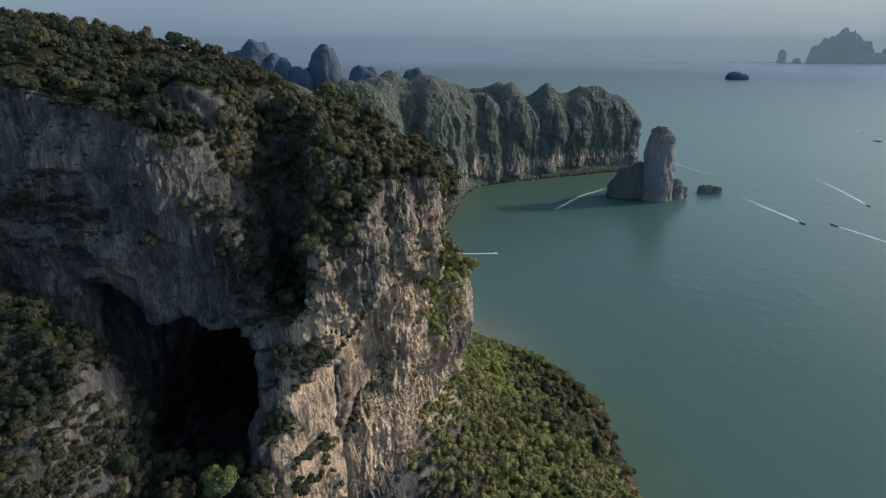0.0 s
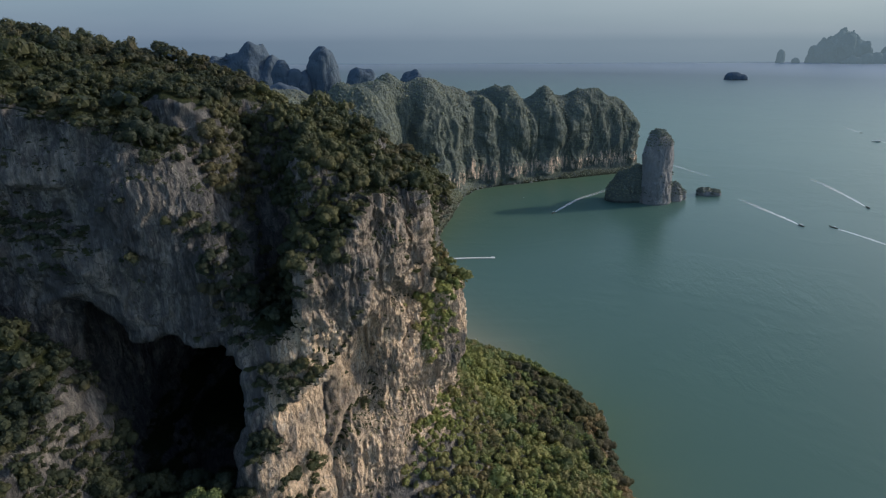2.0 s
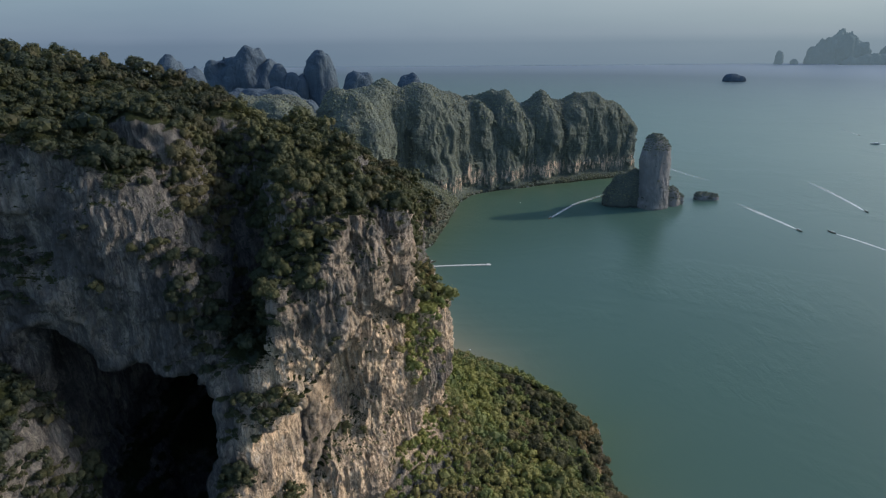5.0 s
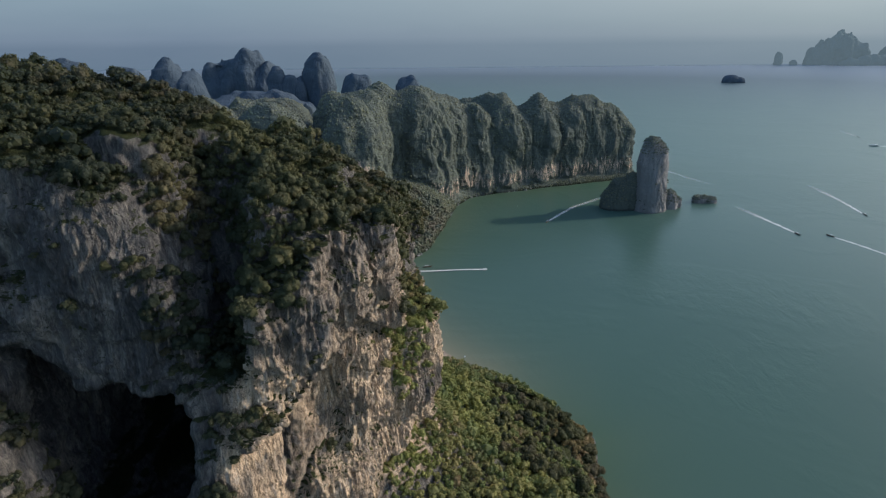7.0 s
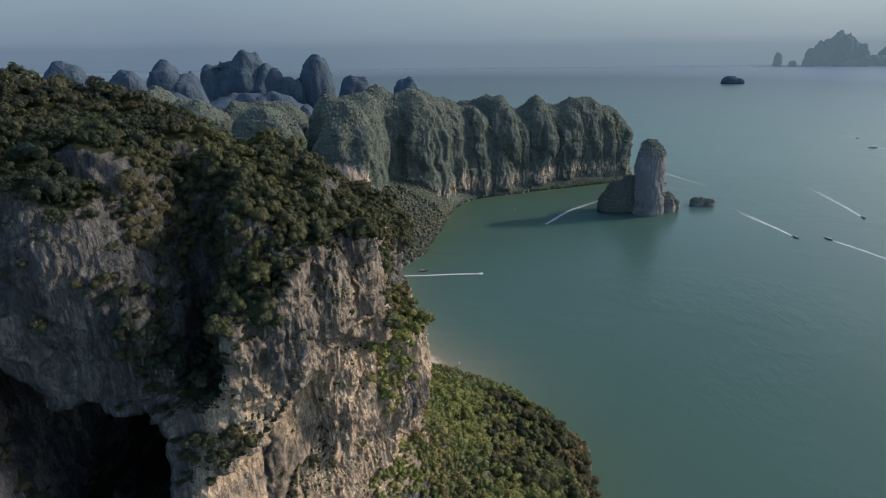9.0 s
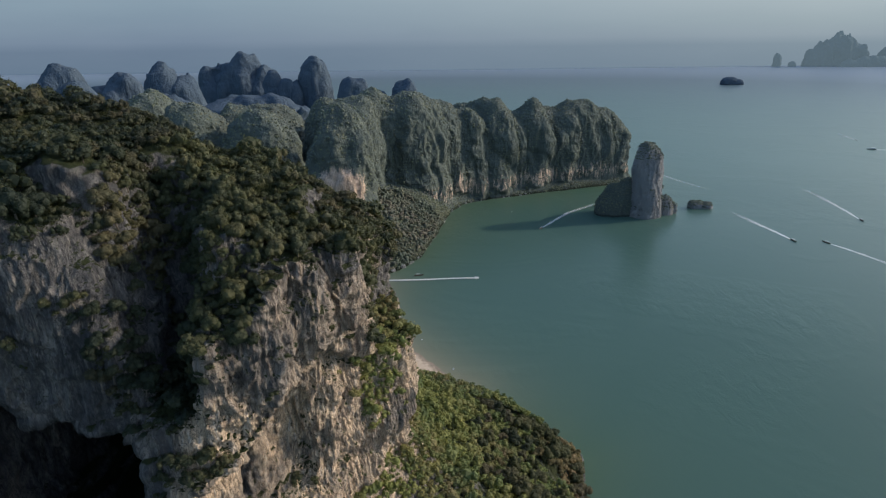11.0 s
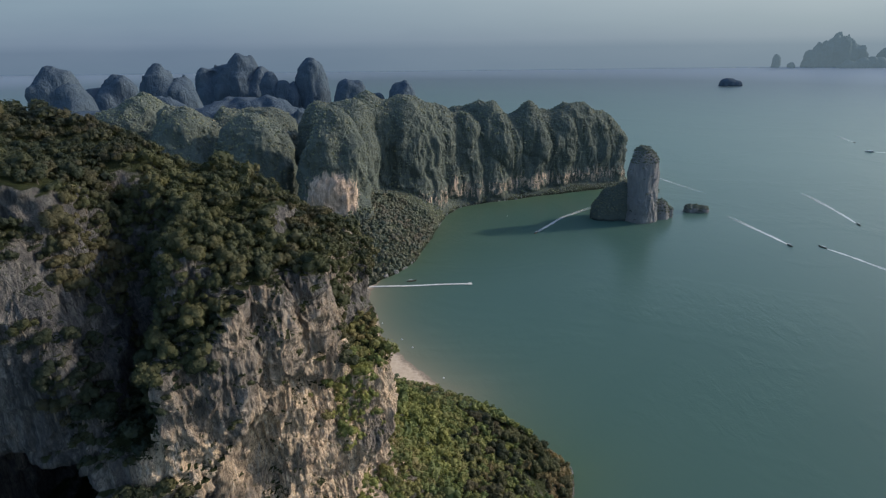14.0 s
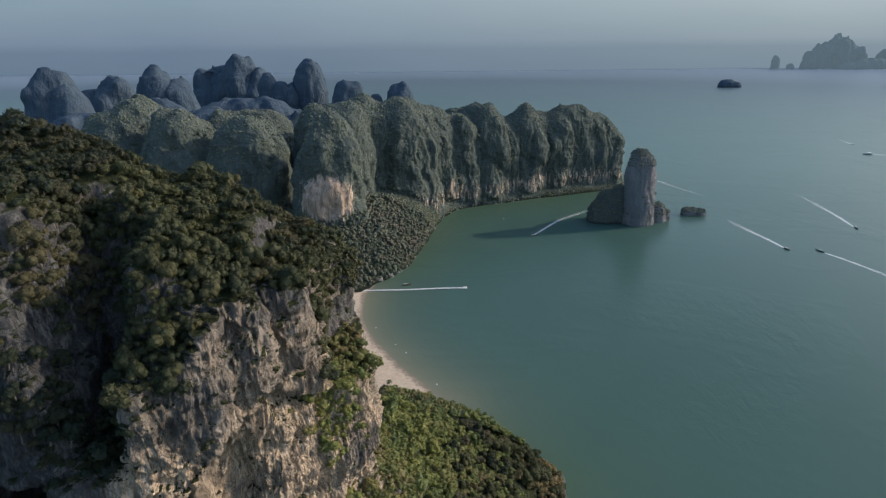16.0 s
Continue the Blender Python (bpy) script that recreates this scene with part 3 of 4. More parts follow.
def headland(x, y, z):
    plan = (x[:, :, :1], y[:, :, :1])
    big = 0.26 * fbm(x * 0.024, y * 0.024, z * 0.015, 31, 3)
    out = None
    for cx, cy, r, top in COLUMNS:
        q = np.hypot(x - cx, y - cy) / r
        f = (q**2.6 + np.maximum(z / top, 0) ** 3.0 - 1 + big) * r / 2.6
        out = f if out is None else smin(out, f, 7)
    dc = inside_distance(*plan, LAND)
    rise = smooth(545, 615, plan[1])
    rise = np.maximum(rise, smooth(372, 325, plan[1]) * smooth(-45, -5, plan[0]))
    flat = np.clip(0.1 * dc, -2, 3) + 40 * smooth(90, 260, dc)
    slope = 4 + (48 - 40 * smooth(20, 80, plan[0]) * smooth(800, 860, plan[1])) * (1 - np.exp(-np.maximum(dc, 0) / 34))
    ground = np.where(dc > 0, flat + rise * (slope - flat), np.maximum(dc, -20) * (0.1 + 0.7 * rise) + 2 * rise)
    return smin(out, z - ground - 2 * rise * fbm(plan[0] * 0.05, plan[1] * 0.05, 0 * plan[0], 33, 2), 5)


head_v, head_q = surface(headland, (-500, 286, -6), (380, 1160, 190), 4.0)
head_v = relaxed(head_v, head_q, 1)
head_q = head_q[(head_v[head_q[:, 0], 1] > 300) | (head_v[head_q[:, 0], 0] < -205)]
head_soft_n = normals_of(head_v, head_q)[head_q].mean(1)
head_soft_c = rocky(head_v, head_q, 1.7, 2.2, 0.0, 2.0)[head_q].mean(1)
head = tagged(new("limestone_headland"), "long forested limestone headland of rounded buttresses above the bay", "headland")
mid = head_v[head_q].mean(1)
gap = np.stack([np.hypot(mid[:, 0] - c[0], mid[:, 1] - c[1]) / c[2] for c in COLUMNS], 1)
kind = np.where(gap.min(1) < 1.15, gap.argmin(1), len(COLUMNS))
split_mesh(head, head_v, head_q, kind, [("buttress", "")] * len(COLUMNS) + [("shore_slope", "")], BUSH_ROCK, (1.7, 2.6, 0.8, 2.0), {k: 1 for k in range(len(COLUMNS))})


# ---- sea stack, islets, far towers ----
def lumps(rows, squareness, roundness, wobble, seed, base=0.0):
    """A field of rounded upright masses: rows of centre x, y, radii along x and y, top."""
    def field(x, y, z):
        big = wobble * fbm(x * 0.03, y * 0.03, z * 0.015, seed, 3)
        out = None
        for cx, cy, rx, ry, top in rows:
            q = np.sqrt(((x - cx) / rx) ** 2 + ((y - cy) / ry) ** 2)
            f = (q**squareness + (np.maximum(z - base, 0) / (top - base)) ** roundness - 1 + big) * min(rx, ry) / squareness
            out = f if out is None else smin(out, f, min(rx, ry) * 0.12)
        return out
    return field


def rock_mass(name, label, category, rows, step, material, squareness=2.6, roundness=5.0, wobble=0.2, seed=1, base=0.0, size=1.0, group=""):
    lo = (min(r[0] - r[2] * 1.5 for r in rows), min(r[1] - r[3] * 1.5 for r in rows), base - 2 * step)
    hi = (max(r[0] + r[2] * 1.5 for r in rows), max(r[1] + r[3] * 1.5 for r in rows), max(r[4] for r in rows) * 1.15 + step)
    v, q = surface(lumps(rows, squareness, roundness, wobble, seed, base), lo, hi, step)
    v = relaxed(v, q, 1)
    v, q = finer(v, q)
    v = rocky(v, q, 0.9, 1.1, 0.45, size)
    ob = new(name, mesh_of(name, v, q, material))
    tagged(ob, label, category, group)
    return ob, v, q


stack = tagged(new("sea_stack"), "tall limestone sea stack with scrub on top, standing in the bay", "sea stack")
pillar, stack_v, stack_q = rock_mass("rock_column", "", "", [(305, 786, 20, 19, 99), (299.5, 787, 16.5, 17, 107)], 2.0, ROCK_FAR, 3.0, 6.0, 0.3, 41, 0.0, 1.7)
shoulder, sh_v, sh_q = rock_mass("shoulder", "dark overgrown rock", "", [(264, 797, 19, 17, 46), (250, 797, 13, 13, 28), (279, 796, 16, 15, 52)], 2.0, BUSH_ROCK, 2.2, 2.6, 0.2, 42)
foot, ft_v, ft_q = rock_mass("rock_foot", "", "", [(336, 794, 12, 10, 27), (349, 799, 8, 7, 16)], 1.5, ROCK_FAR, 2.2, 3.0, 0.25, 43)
for ob in (pillar, shoulder, foot):
    ob.parent = stack
rock_islet, ri_v, ri_q = rock_mass("rock_islet", "low dark wave-cut rock islet in the bay", "islet", [(396, 823, 13, 9, 11), (410, 822, 11, 8, 9)], 1.2, ROCK_FAR, 2.6, 3.0, 0.25, 44)

TOWERS = "limestone towers beyond the headland"
TOWER_ROWS = [
    ("slender rounded limestone tower, blue-grey with distance", [(-376, 1815, 50, 45, 196)], 4.5),
    ("broad limestone mountain with a ridged top", [(-655, 1960, 95, 70, 203), (-735, 1970, 80, 70, 172), (-590, 1955, 55, 55, 170)], 3.0),
    ("small domed limestone hill", [(-246, 1750, 52, 50, 147)], 3.0),
    ("pair of domed limestone hills", [(-93, 1750, 46, 45, 133), (-165, 1755, 25, 30, 108)], 3.0),
    ("jagged row of limestone pinnacles", [(-459, 1790, 38, 35, 138), (-500, 1800, 36, 35, 152), (-428, 1790, 30, 30, 128)], 3.2),
    ("blue-grey wooded limestone hill", [(-695, 1500, 62, 60, 185), (-640, 1500, 45, 50, 158)], 3.2),
    ("blue-grey wooded limestone hill", [(-690, 1300, 55, 50, 176), (-760, 1310, 50, 50, 160)], 3.2),
    ("flat-topped wooded limestone hill", [(-700, 1100, 46, 50, 206), (-660, 1090, 40, 45, 172)], 4.5),
    ("long wooded limestone ridge", [(-560, 1200, 90, 60, 140), (-430, 1150, 90, 60, 128), (-480, 900, 110, 70, 150)], 2.6),
    ("low wooded ridge joining the towers", [(-520, 1650, 190, 80, 100), (-250, 1800, 200, 60, 70)], 2.4),
]
for k, (label, rows, shape) in enumerate(TOWER_ROWS):
    if len(rows) == 1:
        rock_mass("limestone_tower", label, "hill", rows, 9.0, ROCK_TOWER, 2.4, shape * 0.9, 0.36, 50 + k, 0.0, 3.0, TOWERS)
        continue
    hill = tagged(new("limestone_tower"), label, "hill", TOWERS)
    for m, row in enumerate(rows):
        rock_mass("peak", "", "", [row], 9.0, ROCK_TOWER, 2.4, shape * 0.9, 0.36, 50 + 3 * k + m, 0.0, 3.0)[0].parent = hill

ISLANDS = [
    ("small wooded islet on open water", [(1590, 3170, 50, 30, 38), (1638, 3165, 30, 24, 28)], 5.0),
    ("large hazy island with a peaked ridge", [(3470, 5080, 120, 70, 268), (3330, 5080, 120, 70, 205), (3610, 5080, 100, 70, 190), (3230, 5080, 60, 60, 140)], 11.0),
    ("hazy island rising to a steep peak", [(3990, 5040, 150, 80, 262), (3860, 5030, 100, 80, 160)], 11.0),
    ("low hazy island with a long spit", [(3640, 4900, 170, 50, 85), (3440, 4900, 90, 40, 60)], 9.0),
    ("tiny hazy islet on the horizon", [(2950, 5110, 36, 30, 105)], 7.0),
    ("tiny hazy islet on the horizon", [(3070, 5080, 30, 26, 45)], 7.0),
]
for k, (label, rows, step) in enumerate(ISLANDS):
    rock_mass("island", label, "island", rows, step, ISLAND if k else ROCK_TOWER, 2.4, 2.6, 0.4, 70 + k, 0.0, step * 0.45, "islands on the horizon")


# ---- trees ----
def rotation_to(n):
    """Matrices that carry z to the unit rows n."""
    side = np.cross(n, [0.31, 0.17, 0.93])
    side /= np.linalg.norm(side, axis=1)[:, None]
    return np.stack([side, np.cross(n, side), n], 2)


ICO_V = np.array([(0, 0, 1), *[(0.894 * math.cos(a * 1.2566), 0.894 * math.sin(a * 1.2566), 0.447) for a in range(5)], *[(0.894 * math.cos(a * 1.2566 + 0.628), 0.894 * math.sin(a * 1.2566 + 0.628), -0.447) for a in range(5)], (0, 0, -1)])
ICO_F = np.array([(0, 1 + a, 1 + (a + 1) % 5) for a in range(5)] + [(1 + a, 6 + a, 1 + (a + 1) % 5) for a in range(5)] + [(1 + (a + 1) % 5, 6 + a, 6 + (a + 1) % 5) for a in range(5)] + [(6 + a, 11, 6 + (a + 1) % 5) for a in range(5)])


def ball():
    """An icosphere of 80 faces."""
    verts, faces, made = [tuple(v) for v in ICO_V / np.linalg.norm(ICO_V, axis=1)[:, None]], [], {}

    def middle(a, b):
        key = (min(a, b), max(a, b))
        if key not in made:
            m = np.add(verts[a], verts[b])
            verts.append(tuple(m / np.linalg.norm(m)))
            made[key] = len(verts) - 1
        return made[key]

    for a, b, c in ICO_F:
        d, e, f = middle(a, b), middle(b, c), middle(c, a)
        faces += [(a, d, f), (d, b, e), (f, e, c), (d, e, f)]
    return np.array(verts), np.array(faces)


BALL_V, BALL_F = ball()


def crown_shape(rng, lobes, leaves, leaf, tall=0.75, fine=True, jitter=0.4):
    """A crown of unit radius: knobbly lobes of foliage under small leaf sprays."""
    sv, sf = (BALL_V, BALL_F) if fine else (ICO_V, ICO_F)
    centre = rng.normal(size=(lobes, 3))
    centre /= np.linalg.norm(centre, axis=1)[:, None]
    centre *= rng.uniform(0.3, 0.85, (lobes, 1))
    centre[:, 2] = np.abs(centre[:, 2]) * tall
    centre[0] = (0, 0, 0.25)
    radius = rng.uniform(0.2, 0.4, lobes)
    radius[0] = 0.5
    verts, faces, start = [], [], 0
    for k, (c, r) in enumerate(zip(centre, radius)):
        v = c + sv * r * (rng.uniform(0.8, 1.06, (len(sv), 1)) if leaves > 50 else rng.uniform(0.72, 1.16, (len(sv), 1)))
        mid = v[sf].mean(1)
        keep = (mid[:, 2] - c[2]) > -0.55 * r
        for m, (oc, orad) in enumerate(zip(centre, radius)):
            if m != k:
                keep &= np.linalg.norm(mid - oc, axis=1) > orad * 0.8
        faces.append(sf[keep] + start)
        verts.append(v)
        start += len(v)
    which = rng.integers(0, lobes, leaves * 3)
    out = rng.normal(size=(leaves * 3, 3)) + (0, 0, 0.45)
    out /= np.linalg.norm(out, axis=1)[:, None]
    at = centre[which] + out * (radius[which] * rng.uniform(0.88, 1.16, leaves * 3))[:, None]
    clear = np.ones(leaves * 3, bool)
    for c, r in zip(centre, radius):
        clear &= np.linalg.norm(at - c, axis=1) > r * 0.86
    at, out = at[clear][:leaves], out[clear][:leaves]
    face = out + rng.normal(size=out.shape) * jitter
    face /= np.linalg.norm(face, axis=1)[:, None]
    rot = rotation_to(face)
    spin = rng.uniform(0, 6.28, len(at))
    size = leaf * rng.uniform(0.6, 1.35, len(at))
    outline = np.array([(1.3, 0, -0.12), (-0.75, 0.72, 0.1), (-0.75, -0.72, 0.1)])
    turned = np.stack([outline[:, 0] * np.cos(spin)[:, None] - outline[:, 1] * np.sin(spin)[:, None], outline[:, 0] * np.sin(spin)[:, None] + outline[:, 1] * np.cos(spin)[:, None], np.broadcast_to(outline[:, 2], (len(at), 3))], 2)
    spray = at[:, None] + np.einsum("nij,nkj->nki", rot, turned * size[:, None, None])
    tris = start + np.arange(3 * len(at)).reshape(-1, 3)
    return np.concatenate([np.concatenate(verts), spray.reshape(-1, 3)]), np.concatenate([np.concatenate(faces), tris])


def scattered(centres, normals, radii, want, rng, overlap=0.6, tries=60000):
    """Spots on a surface with room for crowns of the given radii; want holds the chance of each."""
    order = rng.permutation(len(centres))
    order = order[rng.random(len(order)) < want[order]][:tries]
    cell, boxes, chosen = 6.0, {}, []
    biggest = radii.max()
    reach = int(math.ceil(2 * biggest * overlap / cell))
    reach = min(reach, 2)
    for i in order:
        p, r = centres[i], radii[i]
        key = tuple(int(v // cell) for v in p)
        free = True
        for dx in range(-reach, reach + 1):
            for dy in range(-reach, reach + 1):
                for dz in range(-reach, reach + 1):
                    for j in boxes.get((key[0] + dx, key[1] + dy, key[2] + dz), ()):
                        d = centres[j] - p
                        if d @ d < (overlap * (r + radii[j])) ** 2:
                            free = False
                            break
                    if not free:
                        break
                if not free:
                    break
            if not free:
                break
        if free:
            boxes.setdefault(key, []).append(i)
            chosen.append(i)
    return np.array(chosen, int)


def canopy(name, label, spots, radii, shapes, material, rng, lift=0.35, soft=False):
    """Many crowns as one mesh, each with a tint of its own."""
    verts, faces, tints, start = [], [], [], 0
    pick = rng.integers(0, len(shapes), len(spots))
    for k, (sv, sf) in enumerate(shapes):
        here = np.where(pick == k)[0]
        if len(here) == 0:
            continue
        a = rng.uniform(0, 6.28, len(here))
        c, s = np.cos(a)[:, None], np.sin(a)[:, None]
        v = np.stack([sv[:, 0] * c - sv[:, 1] * s, sv[:, 0] * s + sv[:, 1] * c, np.broadcast_to(sv[:, 2], (len(here), len(sv)))], 2)
        v = v * (radii[here, None, None] * np.stack([rng.uniform(0.9, 1.2, len(here)), rng.uniform(0.9, 1.2, len(here)), rng.uniform(0.8, 1.25, len(here))], 1)[:, None])
        v = v + spots[here, None] + np.array([0, 0, 1]) * (radii[here] * lift)[:, None, None]
        verts.append(v.reshape(-1, 3))
        faces.append((sf[None] + start + (np.arange(len(here)) * len(sv))[:, None, None]).reshape(-1, 3))
        tints.append(np.repeat(rng.random(len(here)), len(sv)))
        start += len(here) * len(sv)
    me = mesh_of(name, np.concatenate(verts), np.concatenate(faces), material, soft)
    me.attributes.new("tint", "FLOAT", "POINT").data.foreach_set("value", np.concatenate(tints).astype(np.float32))
    tagged(new(name, me), label, "forest", kind="stuff")


rng = np.random.default_rng(7)
SHAPES = [crown_shape(rng, 8, 165, 0.1, 0.75, False, 0.45) for _ in range(8)]
SHAPES_FAR = [crown_shape(rng, 5, 8, 0.13, 0.7, False, 0.3) for _ in range(8)]
SHAPES_ROUGH = [crown_shape(rng, 3, 12, 0.25, 0.75, False) for _ in range(4)]
SHAPES_FULL = [crown_shape(rng, 16, 900, 0.058, 0.85, True, 0.45) for _ in range(6)]


def in_blob(p, cx, cy, cz, rx, ry, rz):
    return ((p[:, 0] - cx) / rx) ** 2 + ((p[:, 1] - cy) / ry) ** 2 + ((p[:, 2] - cz) / rz) ** 2 < 1


c, n = near_soft_c, near_soft_n
bare = fbm(c[:, 0] * 0.055, c[:, 1] * 0.055, c[:, 2] * 0.055, 91, 2)
want = np.where(n[:, 2] > 0.5, np.where((bare > 0.55) & (n[:, 2] < 0.8), 0.05, 0.9), np.where(n[:, 2] > 0.28, 0.45, 0.012))
alcove = (c[:, 0] > -60) & (c[:, 0] < -44) & (c[:, 1] > 139) & (c[:, 1] < 169) & (c[:, 2] < 181)
steep_green = (in_blob(c, -56, 150, 184, 28, 34, 34) & ~alcove & ((c[:, 0] > -62) | (c[:, 2] > 198) | (c[:, 1] > 143))) | in_blob(c, -42, 136, 175, 8, 8, 8) | in_blob(c, -50, 130, 163, 7, 7, 7) | in_blob(c, -57, 133, 168, 8, 8, 13) | in_blob(c, -9, 178, 136, 13, 9, 20) | in_blob(c, -12, 181, 172, 14, 9, 20) | in_blob(c, -8, 200, 178, 14, 16, 13) | in_blob(c, -46, 128, 106, 7, 8, 9)
left_slope = (c[:, 0] < -84) & (c[:, 1] < 131) & (c[:, 2] < lower_ground(c[:, 0], c[:, 1]) + 12)
steep_green |= left_slope
want = np.where(steep_green & ((bare < 0.5) | left_slope), np.maximum(want, 0.95), want)
tufts = (c[:, 1] < 140) & (c[:, 0] < -58) & (c[:, 2] > 168) & (c[:, 2] < 184) & (vnoise(c[:, 0] * 0.12, c[:, 2] * 0.16, 0 * c[:, 0], 92) > 0.1)
want = np.where((c[:, 1] < 144) & (c[:, 0] < -62) & (c[:, 2] > 186) & (c[:, 2] < 205) & (n[:, 2] < 0.62), 0.03, want)
want = np.where(tufts, np.maximum(want, 0.3), want)
want = np.where(in_blob(c, -36, 140, 154, 11, 12, 15), 0.02, want)
want = np.where((in_blob(c, 1, 188, 111, 12, 12, 19) | in_blob(c, -8, 204, 155, 14, 15, 12)) & (n[:, 2] < 0.75), 0.02, want)
want = np.where(alcove & (n[:, 2] < 0.6), 0.03, want)
want = np.where((cave_at(*c.T) < 0.12) & (c[:, 1] > 127), 0, want)
want = np.where(in_blob(c, -24, 157, 176, 13, 17, 26) & (n[:, 2] < 0.6), 0.03, want)
want = np.where(in_blob(c, 0, 206, 157, 12, 12, 11) & (n[:, 2] < 0.6), 0.03, want)
want = np.where(in_blob(c, -33, 150, 138, 13, 13, 42), 0.02, want)
for ox, oy, oz, rx, ry, rz in OUTCROPS:
    want = np.where(in_blob(c, ox, oy, oz, rx, ry, rz) & (n[:, 2] < 0.7), 0.02, want)
want = np.where(in_blob(c, -25, 182, 194, 5, 7, 13), 0.06, want)
want = np.where(c[:, 2] < 2.5, 0, want)
hidden = (c[:, 1] > 245) & (c[:, 0] < -8)
want = np.where(hidden | (c[:, 0] < -168) | ((c[:, 1] < 160) & (c[:, 0] > -38) & (c[:, 2] < 80)) | (c[:, 1] < 72), want * 0.03, want)
size = np.exp(rng.normal(0.74, 0.4, len(c))).clip(0.9, 4.6)
size = np.where((n[:, 2] < 0.35) & ~steep_green, size * 0.55, size)
size = np.where((c[:, 0] > -25) & (c[:, 2] < 80), size * 1.4, size)
spot = scattered(c, n, size, want, rng, 0.49)
place, grow, lean = c[spot], size[spot], n[spot]
place = place + lean * (grow * 0.25)[:, None]
lowland = place[:, 2] < lower_ground(place[:, 0], place[:, 1]) + 8
# Crowns in the sun, slope and wall ledge, which take the brightened leaves
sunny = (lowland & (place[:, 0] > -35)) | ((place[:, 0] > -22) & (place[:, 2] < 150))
# the trees nearest the walk stand as things of their own
single = (grow > 2.1) & (((place[:, 1] < 172) & (place[:, 0] > -78) & (place[:, 2] > 160)) | ((place[:, 1] < 126) & (place[:, 0] > -100) & ~sunny & (place[:, 1] > 92)) | (sunny & (place[:, 1] > 225) & (place[:, 0] > 30) & (grow > 3.2)))
single &= np.cumsum(single) <= 290


def tree_model(shape, k, leaf=None, label="leafy green tree with a rounded clumped crown on the cliff"):
    tree = tagged(new("tree"), label, "tree", "trees on the cliff")
    me = mesh_of("crown", shape[0] + (0, 0, 0.3), shape[1], leaf or LEAF, False)
    me.attributes.new("tint", "FLOAT", "POINT").data.foreach_set("value", np.full(len(shape[0]), (k * 0.37) % 1, np.float32))
    crown = new("crown", me)
    crown.parent = tree
    bm = bmesh.new()
    turn = random.Random(k)
    ends = [(0, 0, -0.5, 0.07), (0.03, 0.02, 0.15, 0.05), (turn.uniform(-0.2, 0.2), turn.uniform(-0.2, 0.2), 0.75, 0.02)]
    stems = [ends] + [[(0.02, 0.01, 0.1, 0.035), (0.45 * math.cos(a), 0.45 * math.sin(a), 0.6, 0.012)] for a in (turn.uniform(0, 2), turn.uniform(2, 4), turn.uniform(4, 6))]
    for stem in stems:
        rings = [[bm.verts.new((x + r * math.cos(a * 1.047), y + r * math.sin(a * 1.047), z)) for a in range(6)] for x, y, z, r in stem]
        for lower_ring, upper_ring in zip(rings, rings[1:]):
            for a in range(6):
                bm.faces.new((lower_ring[a], lower_ring[(a + 1) % 6], upper_ring[(a + 1) % 6], upper_ring[a]))
    part("trunk", bm, BARK, tree)
    return tree


models = [tree_model(s, k, LEAF if k < 3 else LEAF_SUNLIT, "leafy dark green tree with a clumped crown on the cliff" if k < 3 else "sunlit olive-green tree with a clumped crown on the cliff") for k, s in enumerate(SHAPES_FULL)]
sunlit_side = place[:, 0] + 6 * vnoise(place[:, 0] * 0.06, place[:, 1] * 0.06, place[:, 2] * 0.06, 98) > -66
# The shaded gully front keeps the dark leaves
sunlit_side &= ~((place[:, 0] < -44) & (place[:, 2] < 184) & (place[:, 1] < 152))
first = [True] * len(models)
for i in np.where(single)[0]:
    k = int(i) % 3 + (3 if sunlit_side[i] else 0)
    m = Matrix.LocRotScale(Vector(place[i]), Euler((rng.normal(0, 0.08), rng.normal(0, 0.08), rng.uniform(0, 6.28))), None)
    s = float(grow[i]) * 1.05
    if first[k]:
        models[k].matrix_basis = m @ Matrix.Diagonal((s, s, s, 1))
        first[k] = False
        continue
    one = copy_thing(models[k], m)
    one.scale = (s, s, s * float(rng.uniform(0.9, 1.2)))
rest = ~single
for k, (x, y, z, s, leaf, label) in enumerate([(-66, 112, 113, 5.6, LEAF_SLOPE, "broad yellow-green tree in front of the cave mouth"), (-56, 113, 111, 4.4, LEAF, "rounded dark green tree in front of the cave mouth"), (-77, 111, 112, 4.2, LEAF, "rounded dark green tree in front of the cave mouth")]):
    big = tree_model(crown_shape(rng, 15, 900, 0.07, 0.9), k, leaf, label)
    big.matrix_basis = pose(x, y, z, 0, 0, 70 * k) @ Matrix.Diagonal((s, s, s, 1))
aside = (place[:, 0] < -165) | ((place[:, 1] < 160) & (place[:, 0] > -38) & (place[:, 2] < 90)) | (place[:, 1] < 72) | ((place[:, 1] > 225) & (place[:, 0] < -5))
canopy("cliff_forest", "dense dark green forest over the cliff top", place[rest & ~sunny & ~aside & ~sunlit_side], grow[rest & ~sunny & ~aside & ~sunlit_side], SHAPES, LEAF, rng)
canopy("cliff_scrub", "olive-green scrub, tinted brighter for the sun, on the sunlit end of the cliff", place[rest & ~sunny & ~aside & sunlit_side], grow[rest & ~sunny & ~aside & sunlit_side], SHAPES, LEAF_SUNLIT, rng)
shore_gap = inside_distance(place[:, 0], place[:, 1], LAND)
rusty = sunny & lowland & (shore_gap < 26 + 22 * vnoise(place[:, 0] * 0.04, place[:, 1] * 0.04, 0 * shore_gap, 97)) & (place[:, 1] > 215)
